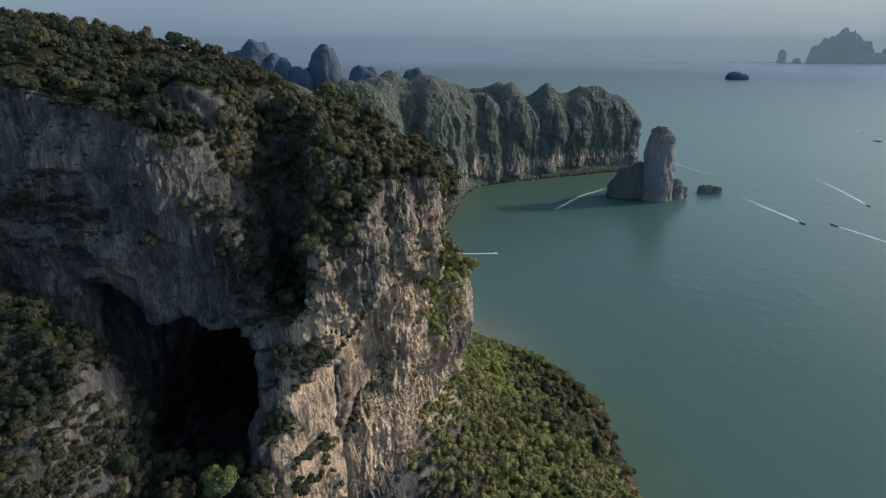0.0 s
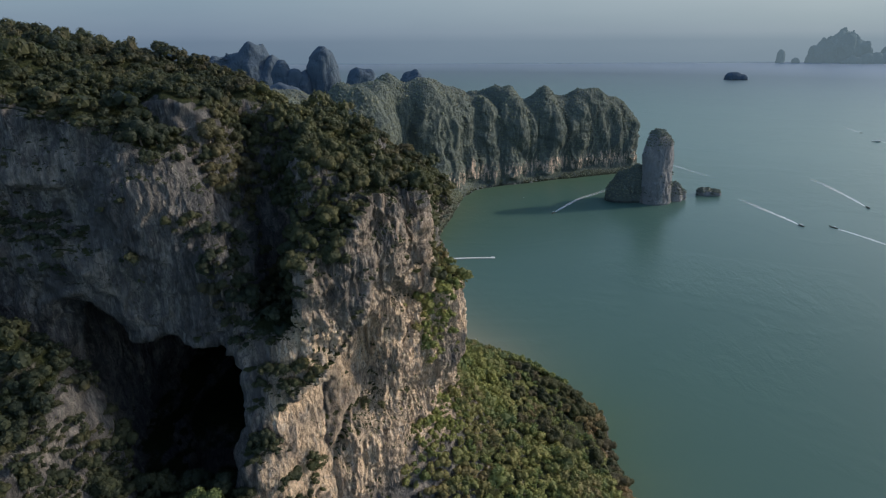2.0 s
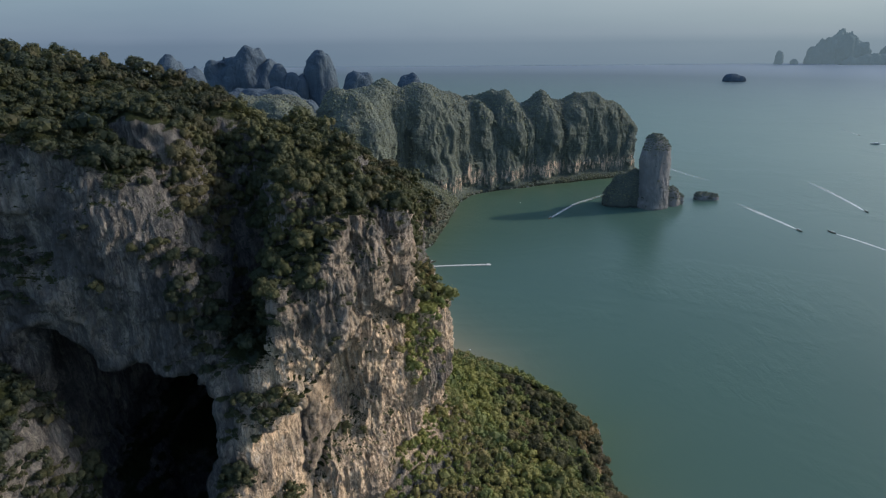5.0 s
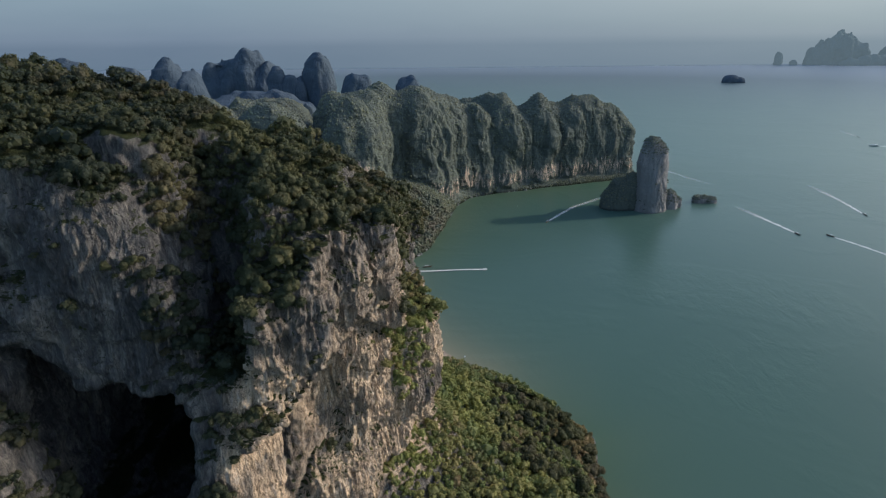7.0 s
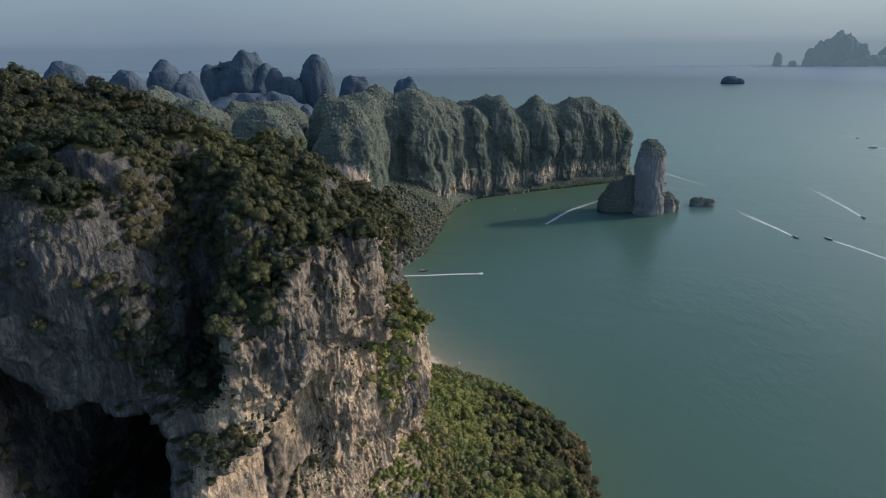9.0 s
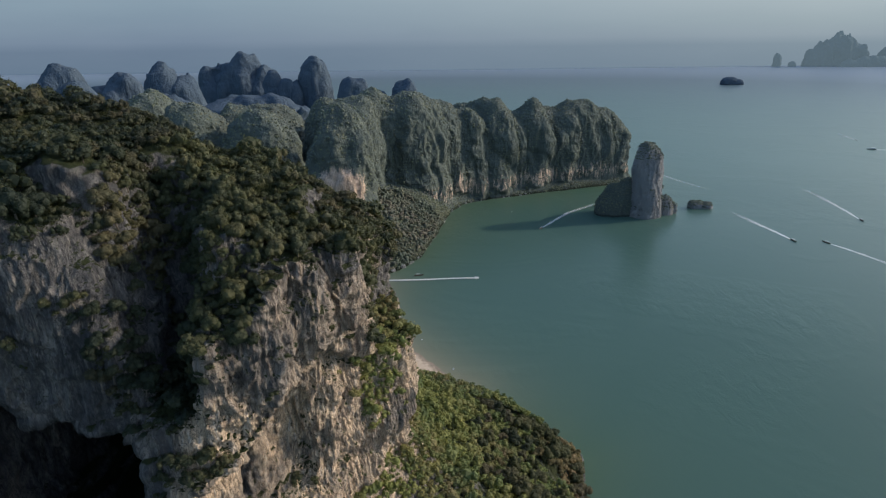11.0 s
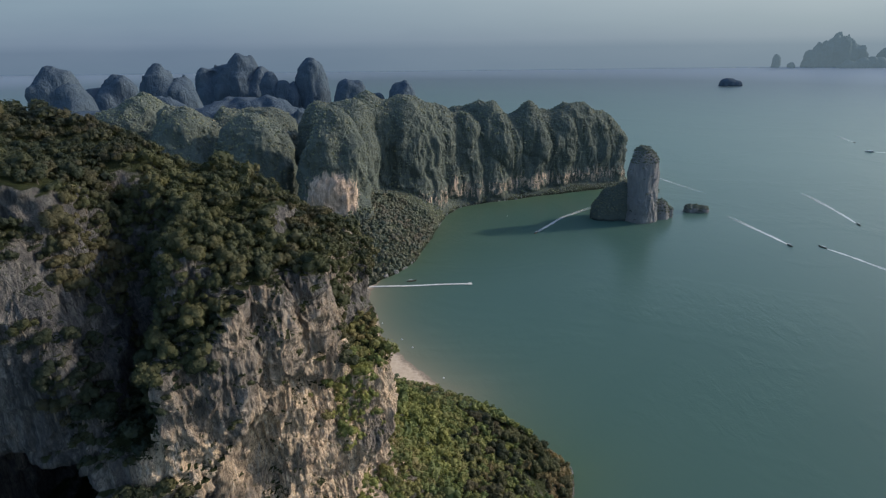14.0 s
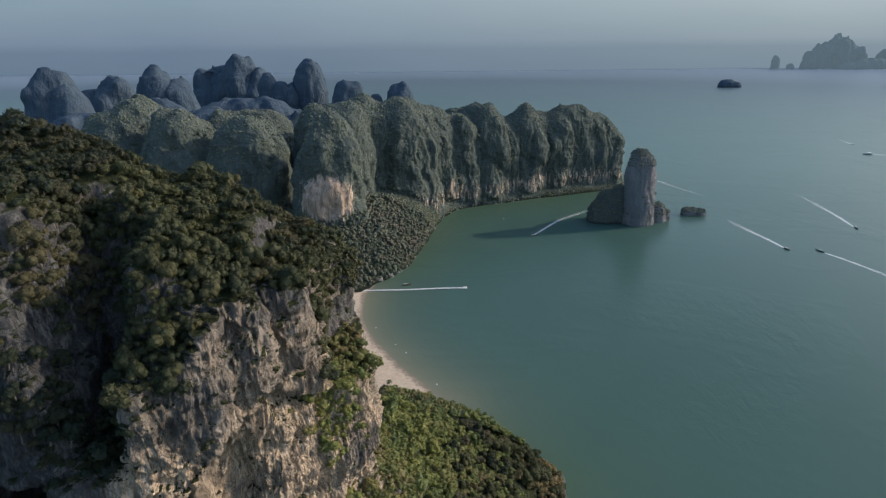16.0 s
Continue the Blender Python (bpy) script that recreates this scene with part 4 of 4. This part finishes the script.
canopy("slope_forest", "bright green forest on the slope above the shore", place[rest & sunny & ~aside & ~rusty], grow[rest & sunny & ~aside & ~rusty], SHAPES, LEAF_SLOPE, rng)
canopy("shore_scrub", "rust-brown and olive scrub along the shore", place[rest & rusty & ~aside], grow[rest & rusty & ~aside], SHAPES, LEAF_RUST, rng)
canopy("outer_forest", "green forest round the back of the cliff", place[rest & aside], grow[rest & aside], SHAPES_ROUGH, LEAF, rng)

c, n = head_soft_c, head_soft_n
bare = fbm(c[:, 0] * 0.028, c[:, 1] * 0.028, c[:, 2] * 0.03, 95, 2)
want = np.where(n[:, 2] > 0.3, 0.95, np.where(n[:, 2] > -0.15, np.where(bare > 0.62 + 0.004 * (c[:, 2] - 60), 0.15, 0.95), 0.1))
scar = np.any([in_blob(c, *row) for row in SCARS], 0)
want = np.where(scar & (n[:, 2] < 0.5), 0.04, want)
want = np.where(c[:, 2] < 1.2, 0.0, want)
on_beach = (c[:, 1] < 560) & (inside_distance(c[:, 0], c[:, 1], LAND) < 34) & (c[:, 2] < 4.5)
facing = (n[:, 1] < 0.3) | (n[:, 2] > 0.7)
want = np.where(on_beach | ~facing | (c[:, 1] > 1075) | ((c[:, 1] > 900) & (c[:, 0] < -100)), 0, want)
size = np.exp(rng.normal(1.3, 0.35, len(c))).clip(1.8, 5.0) * np.where(n[:, 2] < 0.3, 0.9, 1.0)
spot = scattered(c, n, size, np.where(c[:, 1] < 400, 0, want), rng, 0.48)
where = c[spot] - n[spot] * (size[spot] * 0.36)[:, None]
coastal = (c[spot, 1] < 760) & (c[spot, 2] < 62)
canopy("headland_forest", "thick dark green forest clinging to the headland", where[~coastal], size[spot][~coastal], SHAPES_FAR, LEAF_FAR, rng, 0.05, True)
canopy("coastal_forest", "olive and brownish forest on the coast below the headland", (where + n[spot] * (size[spot] * 0.4)[:, None])[coastal], size[spot][coastal] * 1.2, SHAPES_FAR, LEAF_COAST, rng, 0.25, True)

# the shore forest runs on down to the sand
size = np.exp(rng.normal(0.95, 0.35, len(c))).clip(1.2, 4.6)
spot = scattered(c, n, size, np.where((c[:, 1] < 400) & (c[:, 0] > -60), want, 0), rng, 0.5)
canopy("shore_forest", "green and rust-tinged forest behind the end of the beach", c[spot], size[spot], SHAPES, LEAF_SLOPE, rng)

# scrub on the stack and its foot
for name, label, (v, q), share, low in (("stack_scrub", "scrub on the sea stack's top", (stack_v, stack_q), 0.9, 82), ("shoulder_scrub", "dark scrub over the stack's low shoulder", (sh_v, sh_q), 0.9, 7), ("foot_scrub", "thin scrub on rock", (ft_v, ft_q), 0.5, 8), ("islet_scrub", "thin scrub on a low islet", (ri_v, ri_q), 0.5, 4.5)):
    c, n = v[q].mean(1), normals_of(v, q)[q].mean(1)
    want = np.where((n[:, 2] > 0.25) & (c[:, 2] > low), share, np.where(c[:, 2] > low, 0.12 * share, 0.004))
    size = np.exp(rng.normal(0.8, 0.3, len(c))).clip(1.0, 3.6)
    spot = scattered(c, n, size, want, rng)
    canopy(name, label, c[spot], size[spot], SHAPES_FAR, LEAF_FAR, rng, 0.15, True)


# ---- beach ----
def sand_material():
    n = Nodes("beach_sand")
    geo = n.add("ShaderNodeNewGeometry")
    split = n.add("ShaderNodeSeparateXYZ")
    n.link(geo.outputs["Position"], split.inputs[0])
    grain = n.noise(n.place(), 0.35, 5, 0.65)
    dry = n.ramp(grain, (0.3, (0.4, 0.31, 0.23)), (0.7, (0.52, 0.42, 0.32)))
    wet = n.ramp(grain, (0.3, (0.2, 0.16, 0.12)), (0.7, (0.27, 0.215, 0.165)))
    height = n.math("ADD", split.outputs[2], n.math("MULTIPLY", grain, 0.8))
    n.bump(grain, 0.4, 0.2)
    return n.done(n.mix(n.grey(height, (0.55, 0.0), (1.0, 1.0)), wet, dry), 0.85, 0.2)


SAND = sand_material()
line, way = line_points([(12, 380)] + BEACH[2:] + [(-52, 580)], 90)
inland = np.stack([-way[:, 1], way[:, 0]], 1)
if inside_distance(line[:, 0] + 5 * inland[:, 0], line[:, 1] + 5 * inland[:, 1], LAND).mean() < 0:
    inland = -inland
across = np.linspace(-16, 40, 29)
spread = line[:, None] + inland[:, None] * across[None, :, None]
rise = np.clip(0.1 * across, -1.4, 3.2) + 0.75
height = rise[None] + 0.12 * vnoise(spread[..., 0] * 0.2, spread[..., 1] * 0.2, 0 * spread[..., 0], 61)
sv = np.concatenate([spread, height[..., None]], 2).reshape(-1, 3)
i, j = np.meshgrid(np.arange(89), np.arange(28), indexing="ij")
sq = np.stack([i * 29 + j, i * 29 + j + 1, (i + 1) * 29 + j + 1, (i + 1) * 29 + j], 2).reshape(-1, 4)
tagged(new("beach", mesh_of("beach", sv, sq, SAND)), "curved pale sand beach, darker and wet at the water", "beach", kind="structure")

# ---- coconut palms ----
PALM_LEAF = plain("palm_fronds", (0.035, 0.05, 0.02), (0.075, 0.09, 0.03), 0.6, 0.55, 0.3)


def palm_model():
    palm = tagged(new("coconut_palm"), "slim coconut palm with drooping fronds above the sand", "palm tree", "palms on the beach")
    bm = bmesh.new()
    rings = []
    for k in range(7):
        f = k / 6
        cx, r = 1.4 * f * f, 0.24 - 0.1 * f
        rings.append([bm.verts.new((cx + r * math.cos(a * 0.785), r * math.sin(a * 0.785), 9.0 * f)) for a in range(8)])
    for lo_ring, hi_ring in zip(rings, rings[1:]):
        for a in range(8):
            bm.faces.new((lo_ring[a], lo_ring[(a + 1) % 8], hi_ring[(a + 1) % 8], hi_ring[a]))
    part("trunk", bm, BARK, palm)
    rnd = random.Random(5)
    for k in range(15):
        bm = bmesh.new()
        a, lift = k * 2.4, rnd.uniform(-0.2, 0.9)
        spine = []
        for m in range(8):
            f = m / 7
            out = 3.4 * f * (1 - 0.2 * f)
            spine.append((1.4 + out * math.cos(a), out * math.sin(a), 9.0 + 1.6 * lift * f - 2.4 * f * f))
        for m in range(7):
            f = m / 7
            w0, w1 = 0.55 * math.sin(0.3 + 2.6 * f), 0.55 * math.sin(0.3 + 2.6 * (m + 1) / 7)
            for sgn in (1, -1):
                (x0, y0, z0), (x1, y1, z1) = spine[m], spine[m + 1]
                px, py = -math.sin(a) * sgn, math.cos(a) * sgn
                bm.faces.new([bm.verts.new(v) for v in ((x0, y0, z0), (x1, y1, z1), (x1 + px * w1 - 0.1 * math.cos(a), y1 + py * w1, z1 - 0.35 * w1), (x0 + px * w0 * 0.8, y0 + py * w0 * 0.8, z0 - 0.35 * w0))])
        part("frond", bm, PALM_LEAF, palm)
    return palm


palm = palm_model()
PALMS = [(-26, 403, 2.6, 20, 1.0), (-12, 381, 2.6, 130, 0.9), (-43, 444, 2.8, 250, 1.0), (-39, 423, 2.8, 70, 1.1), (-50, 455, 3.0, 170, 1.0), (-33, 410, 2.8, 300, 0.95)]
for k, (x, y, z, turn, s) in enumerate(PALMS):
    m = pose(x, y, z, 0, 0, turn)
    one = palm if k == 0 else copy_thing(palm, m)
    one.matrix_basis = m @ Matrix.Diagonal((s, s, s, 1))

# ---- shore boulders ----
def boulder_mesh(seed):
    rows = [(0, 0, 1.0, 0.8, 0.85)]
    v, q = surface(lumps(rows, 2.4, 2.6, 0.25, seed, -0.5), (-1.4, -1.3, -0.8), (1.4, 1.3, 1.2), 0.3)
    x, y, z = v.T
    v = v * (1 + 0.22 * fbm(x * 1.4 + seed, y * 1.4, z * 1.4, seed, 2))[:, None]
    return mesh_of("boulder", v, q, ROCK_FAR)


boulder_meshes = [boulder_mesh(80 + k) for k in range(4)]
shore, _ = line_points(COAST_NORTH[:8], 60)
spots = [(-33, 601, 7.5), (-42, 591, 6.0), (-24, 612, 4.5), (95, 292, 5.0), (92, 286, 4.0)] + [(float(x) + rng.uniform(-3, 3), float(y) + rng.uniform(-3, 3), float(rng.uniform(1.2, 3.6))) for x, y in shore[4:]]
for k, (x, y, s) in enumerate(spots):
    ob = new("boulder", boulder_meshes[k % 4])
    ob.matrix_basis = pose(x, y, 0.15 * s, 0, 0, float(rng.uniform(0, 360))) @ Matrix.Diagonal((s, s, s * 0.8, 1))
    tagged(ob, "weathered grey limestone boulder at the waterline", "boulder", "boulders along the shore")

# ---- jetty ----
DECK = plain("pale_pontoon_plastic", (0.5, 0.5, 0.48), (0.62, 0.61, 0.58), 0.8, 0.6, 0.3)
FLOAT = plain("grey_float_plastic", (0.16, 0.17, 0.17), (0.24, 0.24, 0.24), 1.0, 0.6)


def box(bm, x, y, z, sx, sy, sz, bevel=0.0):
    made = bmesh.ops.create_cube(bm, size=1.0, matrix=Matrix.Translation((x, y, z)) @ Matrix.Diagonal((sx, sy, sz, 1)))
    if bevel:
        edges = list({e for v in made["verts"] for e in v.link_edges})
        bmesh.ops.bevel(bm, geom=edges, offset=bevel, segments=1, affect="EDGES")


jetty = tagged(new("floating_jetty"), "long narrow floating jetty of pale pontoon sections", "jetty")
a, b = Vector((-66, 561.5, 0)), Vector((52, 567.5, 0))
heading = math.degrees(math.atan2(b.y - a.y, b.x - a.x))
sections = 30
step = (b - a).length / sections
bm = bmesh.new()
box(bm, 0, 0, 0.55, step - 0.12, 3.0, 0.18, 0.04)
deck = part("deck_section", bm, DECK, jetty)
bm = bmesh.new()
for side in (-1, 1):
    box(bm, 0, side * 1.15, 0.18, step - 0.3, 0.6, 0.56, 0.08)
pontoon = part("pontoon", bm, FLOAT, jetty)
bm = bmesh.new()
box(bm, 0, 1.42, 0.82, 0.14, 0.14, 0.42, 0.03)
bollard = part("bollard", bm, FLOAT, jetty)
for k in range(sections):
    p = a.lerp(b, (k + 0.5) / sections)
    m = pose(p.x, p.y + 0.5 * math.sin(k * 0.35), 0, 0, 0, heading + 0.6 * math.cos(k * 0.35))
    for source in (deck, pontoon, bollard):
        ob = source if k == 0 else source.copy()
        if k:
            scene.collection.objects.link(ob)
        ob.matrix_basis = m
bm = bmesh.new()
box(bm, 0, 0, 0.62, 4.0, 5.0, 0.2, 0.05)
part("landing_float", bm, DECK, jetty).matrix_basis = pose(b.x - 1, b.y, 0, 0, 0, heading)

# ---- boats and wakes ----
HULL = plain("dark_boat_wood", (0.06, 0.045, 0.035), (0.14, 0.1, 0.07), 1.5, 0.5)
CANVAS = plain("boat_canvas", (0.3, 0.32, 0.33), (0.45, 0.46, 0.45), 1.5, 0.8)
STEEL = plain("engine_metal", (0.1, 0.1, 0.1), (0.2, 0.2, 0.2), 2.0, 0.4)
WHITE = plain("white_gelcoat", (0.6, 0.6, 0.6), (0.75, 0.75, 0.75), 1.0, 0.3, 0.5)
GLASS = plain("dark_boat_glass", (0.02, 0.025, 0.03), (0.03, 0.035, 0.04), 1.0, 0.1, 0.5)


def hull_mesh(length, beam, depth, bow):
    """An open boat's hull, bow towards +x, with an inner side."""
    bm = bmesh.new()
    rows = []
    for k in range(11):
        f = k / 10
        x = (f - 0.45) * length
        w = beam / 2 * (1 - max(0, (f - 0.45) / 0.55) ** 2.2) * (0.75 + 0.25 * min(1, f / 0.25)) + 0.03
        top = depth + bow * max(0, (f - 0.55) / 0.45) ** 2.4
        low = -0.3 + 0.75 * (top + 0.3) * max(0, (f - 0.7) / 0.3) ** 2
        rows.append([bm.verts.new(v) for v in ((x, -w, top), (x, -w * 0.85, (top + low) / 2), (x, 0, low), (x, w * 0.85, (top + low) / 2), (x, w, top), (x, w * 0.85, top - 0.02), (x, 0, max(low + 0.12, 0.15)), (x, -w * 0.85, top - 0.02))])
    for r0, r1 in zip(rows, rows[1:]):
        for a in range(8):
            bm.faces.new((r0[a], r1[a], r1[(a + 1) % 8], r0[(a + 1) % 8]))
    bm.faces.new(rows[0][::-1])
    bm.faces.new(rows[-1])
    return bm


def longtail():
    boat = tagged(new("longtail_boat"), "dark wooden longtail boat with a canvas roof under way", "boat", "boats in the bay")
    part("hull", hull_mesh(10.5, 1.9, 0.75, 1.1), HULL, boat)
    bm = bmesh.new()
    box(bm, -0.6, 0, 2.2, 4.6, 1.7, 0.08, 0.03)
    part("canopy", bm, CANVAS, boat)
    for x in (-2.6, 1.4):
        for y in (-0.75, 0.75):
            bm = bmesh.new()
            box(bm, x, y, 1.45, 0.07, 0.07, 1.5)
            part("post", bm, HULL, boat)
    bm = bmesh.new()
    box(bm, -4.5, 0, 1.15, 0.8, 0.5, 0.5, 0.06)
    box(bm, -6.4, 0, 0.45, 3.4, 0.08, 0.08)
    part("engine", bm, STEEL, boat)
    return boat


def speedboat():
    boat = tagged(new("motor_cruiser"), "white motor cruiser crossing the open water", "boat", "boats in the bay")
    part("hull", hull_mesh(19, 4.8, 1.5, 0.9), WHITE, boat)
    bm = bmesh.new()
    box(bm, -1.5, 0, 2.3, 9, 3.6, 1.7, 0.35)
    part("cabin", bm, WHITE, boat)
    bm = bmesh.new()
    box(bm, -1.3, 0, 2.6, 9.2, 3.7, 0.55, 0.1)
    part("window_band", bm, GLASS, boat)
    bm = bmesh.new()
    box(bm, -2.5, 0, 4.1, 5.5, 3.2, 0.15, 0.06)
    for x in (-4.8, -0.4):
        for y in (-1.3, 1.3):
            box(bm, x, y, 3.6, 0.12, 0.12, 1.0)
    part("flybridge", bm, WHITE, boat)
    return boat


def foam_material():
    n = Nodes("wake_foam")
    fade = n.add("ShaderNodeAttribute")
    fade.attribute_name = "fade"
    f = n.noise(n.place(), 0.55, 5, 0.7)
    cover = n.math("MULTIPLY", n.grey(f, (0.3, 0.15), (0.62, 1.0)), fade.outputs["Fac"])
    n.link(cover, n.bsdf.inputs["Alpha"])
    return n.done((0.75, 0.78, 0.78), 0.7)


FOAM = foam_material()


def wake(points, narrow, wide, strength):
    line, way = line_points(points, 70)
    side = np.stack([-way[:, 1], way[:, 0]], 1)
    f = np.linspace(1, 0, 70)
    width = 1.5 * (narrow + (wide - narrow) * f**0.8)
    width = width * (1 + 0.3 * vnoise(f * 25, 0 * f, 0 * f, 65))
    across = np.linspace(-0.5, 0.5, 7)
    v = line[:, None] + side[:, None] * (across[None] * width[:, None])[..., None]
    v = np.concatenate([v, np.full((70, 7, 1), 0.12)], 2).reshape(-1, 3)
    i, j = np.meshgrid(np.arange(69), np.arange(6), indexing="ij")
    q = np.stack([i * 7 + j, i * 7 + j + 1, (i + 1) * 7 + j + 1, (i + 1) * 7 + j], 2).reshape(-1, 4)
    me = mesh_of("wake", v, q, FOAM)
    edge = 1 - (np.abs(across) * 2) ** 4
    rails = np.maximum(edge * 0.7, np.exp(-(((np.abs(across) - 0.33) / 0.1) ** 2)))
    val = ((1 - f) ** 0.8)[:, None] * rails[None] * strength * 1.8
    me.attributes.new("fade", "FLOAT", "POINT").data.foreach_set("value", val.ravel().astype(np.float32))
    tagged(new("wake", me), "white foam wake trailing behind a boat", "wake", "boat wakes", "stuff")


first_boat = longtail()
# boat x, y, heading; the wake's older points
TRIPS = [
    ((453, 672), [(437, 800), (444, 745), (450, 708), (453, 678)], 2.0, 6.0, 0.9),
    ((594, 750), [(620, 930), (617, 890), (609, 829), (602, 788), (595, 757)], 2.0, 6.5, 0.8),
    ((489, 664), [(530, 520), (511, 599), (506, 617), (499, 640), (491, 659)], 2.0, 6.0, 0.8),
    ((148, 732), [(275, 869), (232, 832), (199, 803), (171, 765), (151, 737)], 1.8, 5.0, 0.7),
    ((1032, 1384), [(1060, 1500), (1048, 1452), (1034, 1392)], 2.5, 6.0, 0.6),
]
for k, ((x, y), trail, narrow, wide, strength) in enumerate(TRIPS):
    dx, dy = x - trail[-2][0], y - trail[-2][1]
    m = pose(x, y, 0, 0, 0, math.degrees(math.atan2(dy, dx)))
    boat = first_boat if k == 0 else copy_thing(first_boat, m)
    boat.matrix_basis = m
    wake(trail, narrow, wide, strength)
wake([(465, 920), (457, 942), (441, 984), (426, 1035)], 3.0, 5.0, 0.45)
cruiser = speedboat()
cruiser.matrix_basis = pose(982, 1263, 0, 0, 0, 160)
wake([(1140, 1205), (1080, 1227), (1030, 1246), (992, 1260)], 3.5, 7.0, 1.0)
moored = copy_thing(first_boat, pose(-12, 576, 0, 0, 0, 12))
moored["label"] = "small wooden longtail boat moored beside the jetty"

# ---- swimming buoys ----
def buoy_model():
    buoy = tagged(new("buoy"), "small white marker buoy floating off the beach", "buoy", "buoys off the beach")
    bm = bmesh.new()
    bmesh.ops.create_uvsphere(bm, u_segments=12, v_segments=8, radius=0.7, matrix=Matrix.Diagonal((1, 1, 0.8, 1)))
    part("float", bm, WHITE, buoy)
    bm = bmesh.new()
    bmesh.ops.create_cone(bm, cap_ends=True, segments=8, radius1=0.12, radius2=0.08, depth=0.8, matrix=Matrix.Translation((0, 0, 0.8)))
    part("mast", bm, STEEL, buoy)
    return buoy


buoy = buoy_model()
for k, (x, y) in enumerate([(-34, 482), (-14, 452), (-4, 438), (22, 392), (118, 810)]):
    m = pose(x, y, 0.1, 0, 0, 40 * k)
    one = buoy if k == 0 else copy_thing(buoy, m)
    one.matrix_basis = m
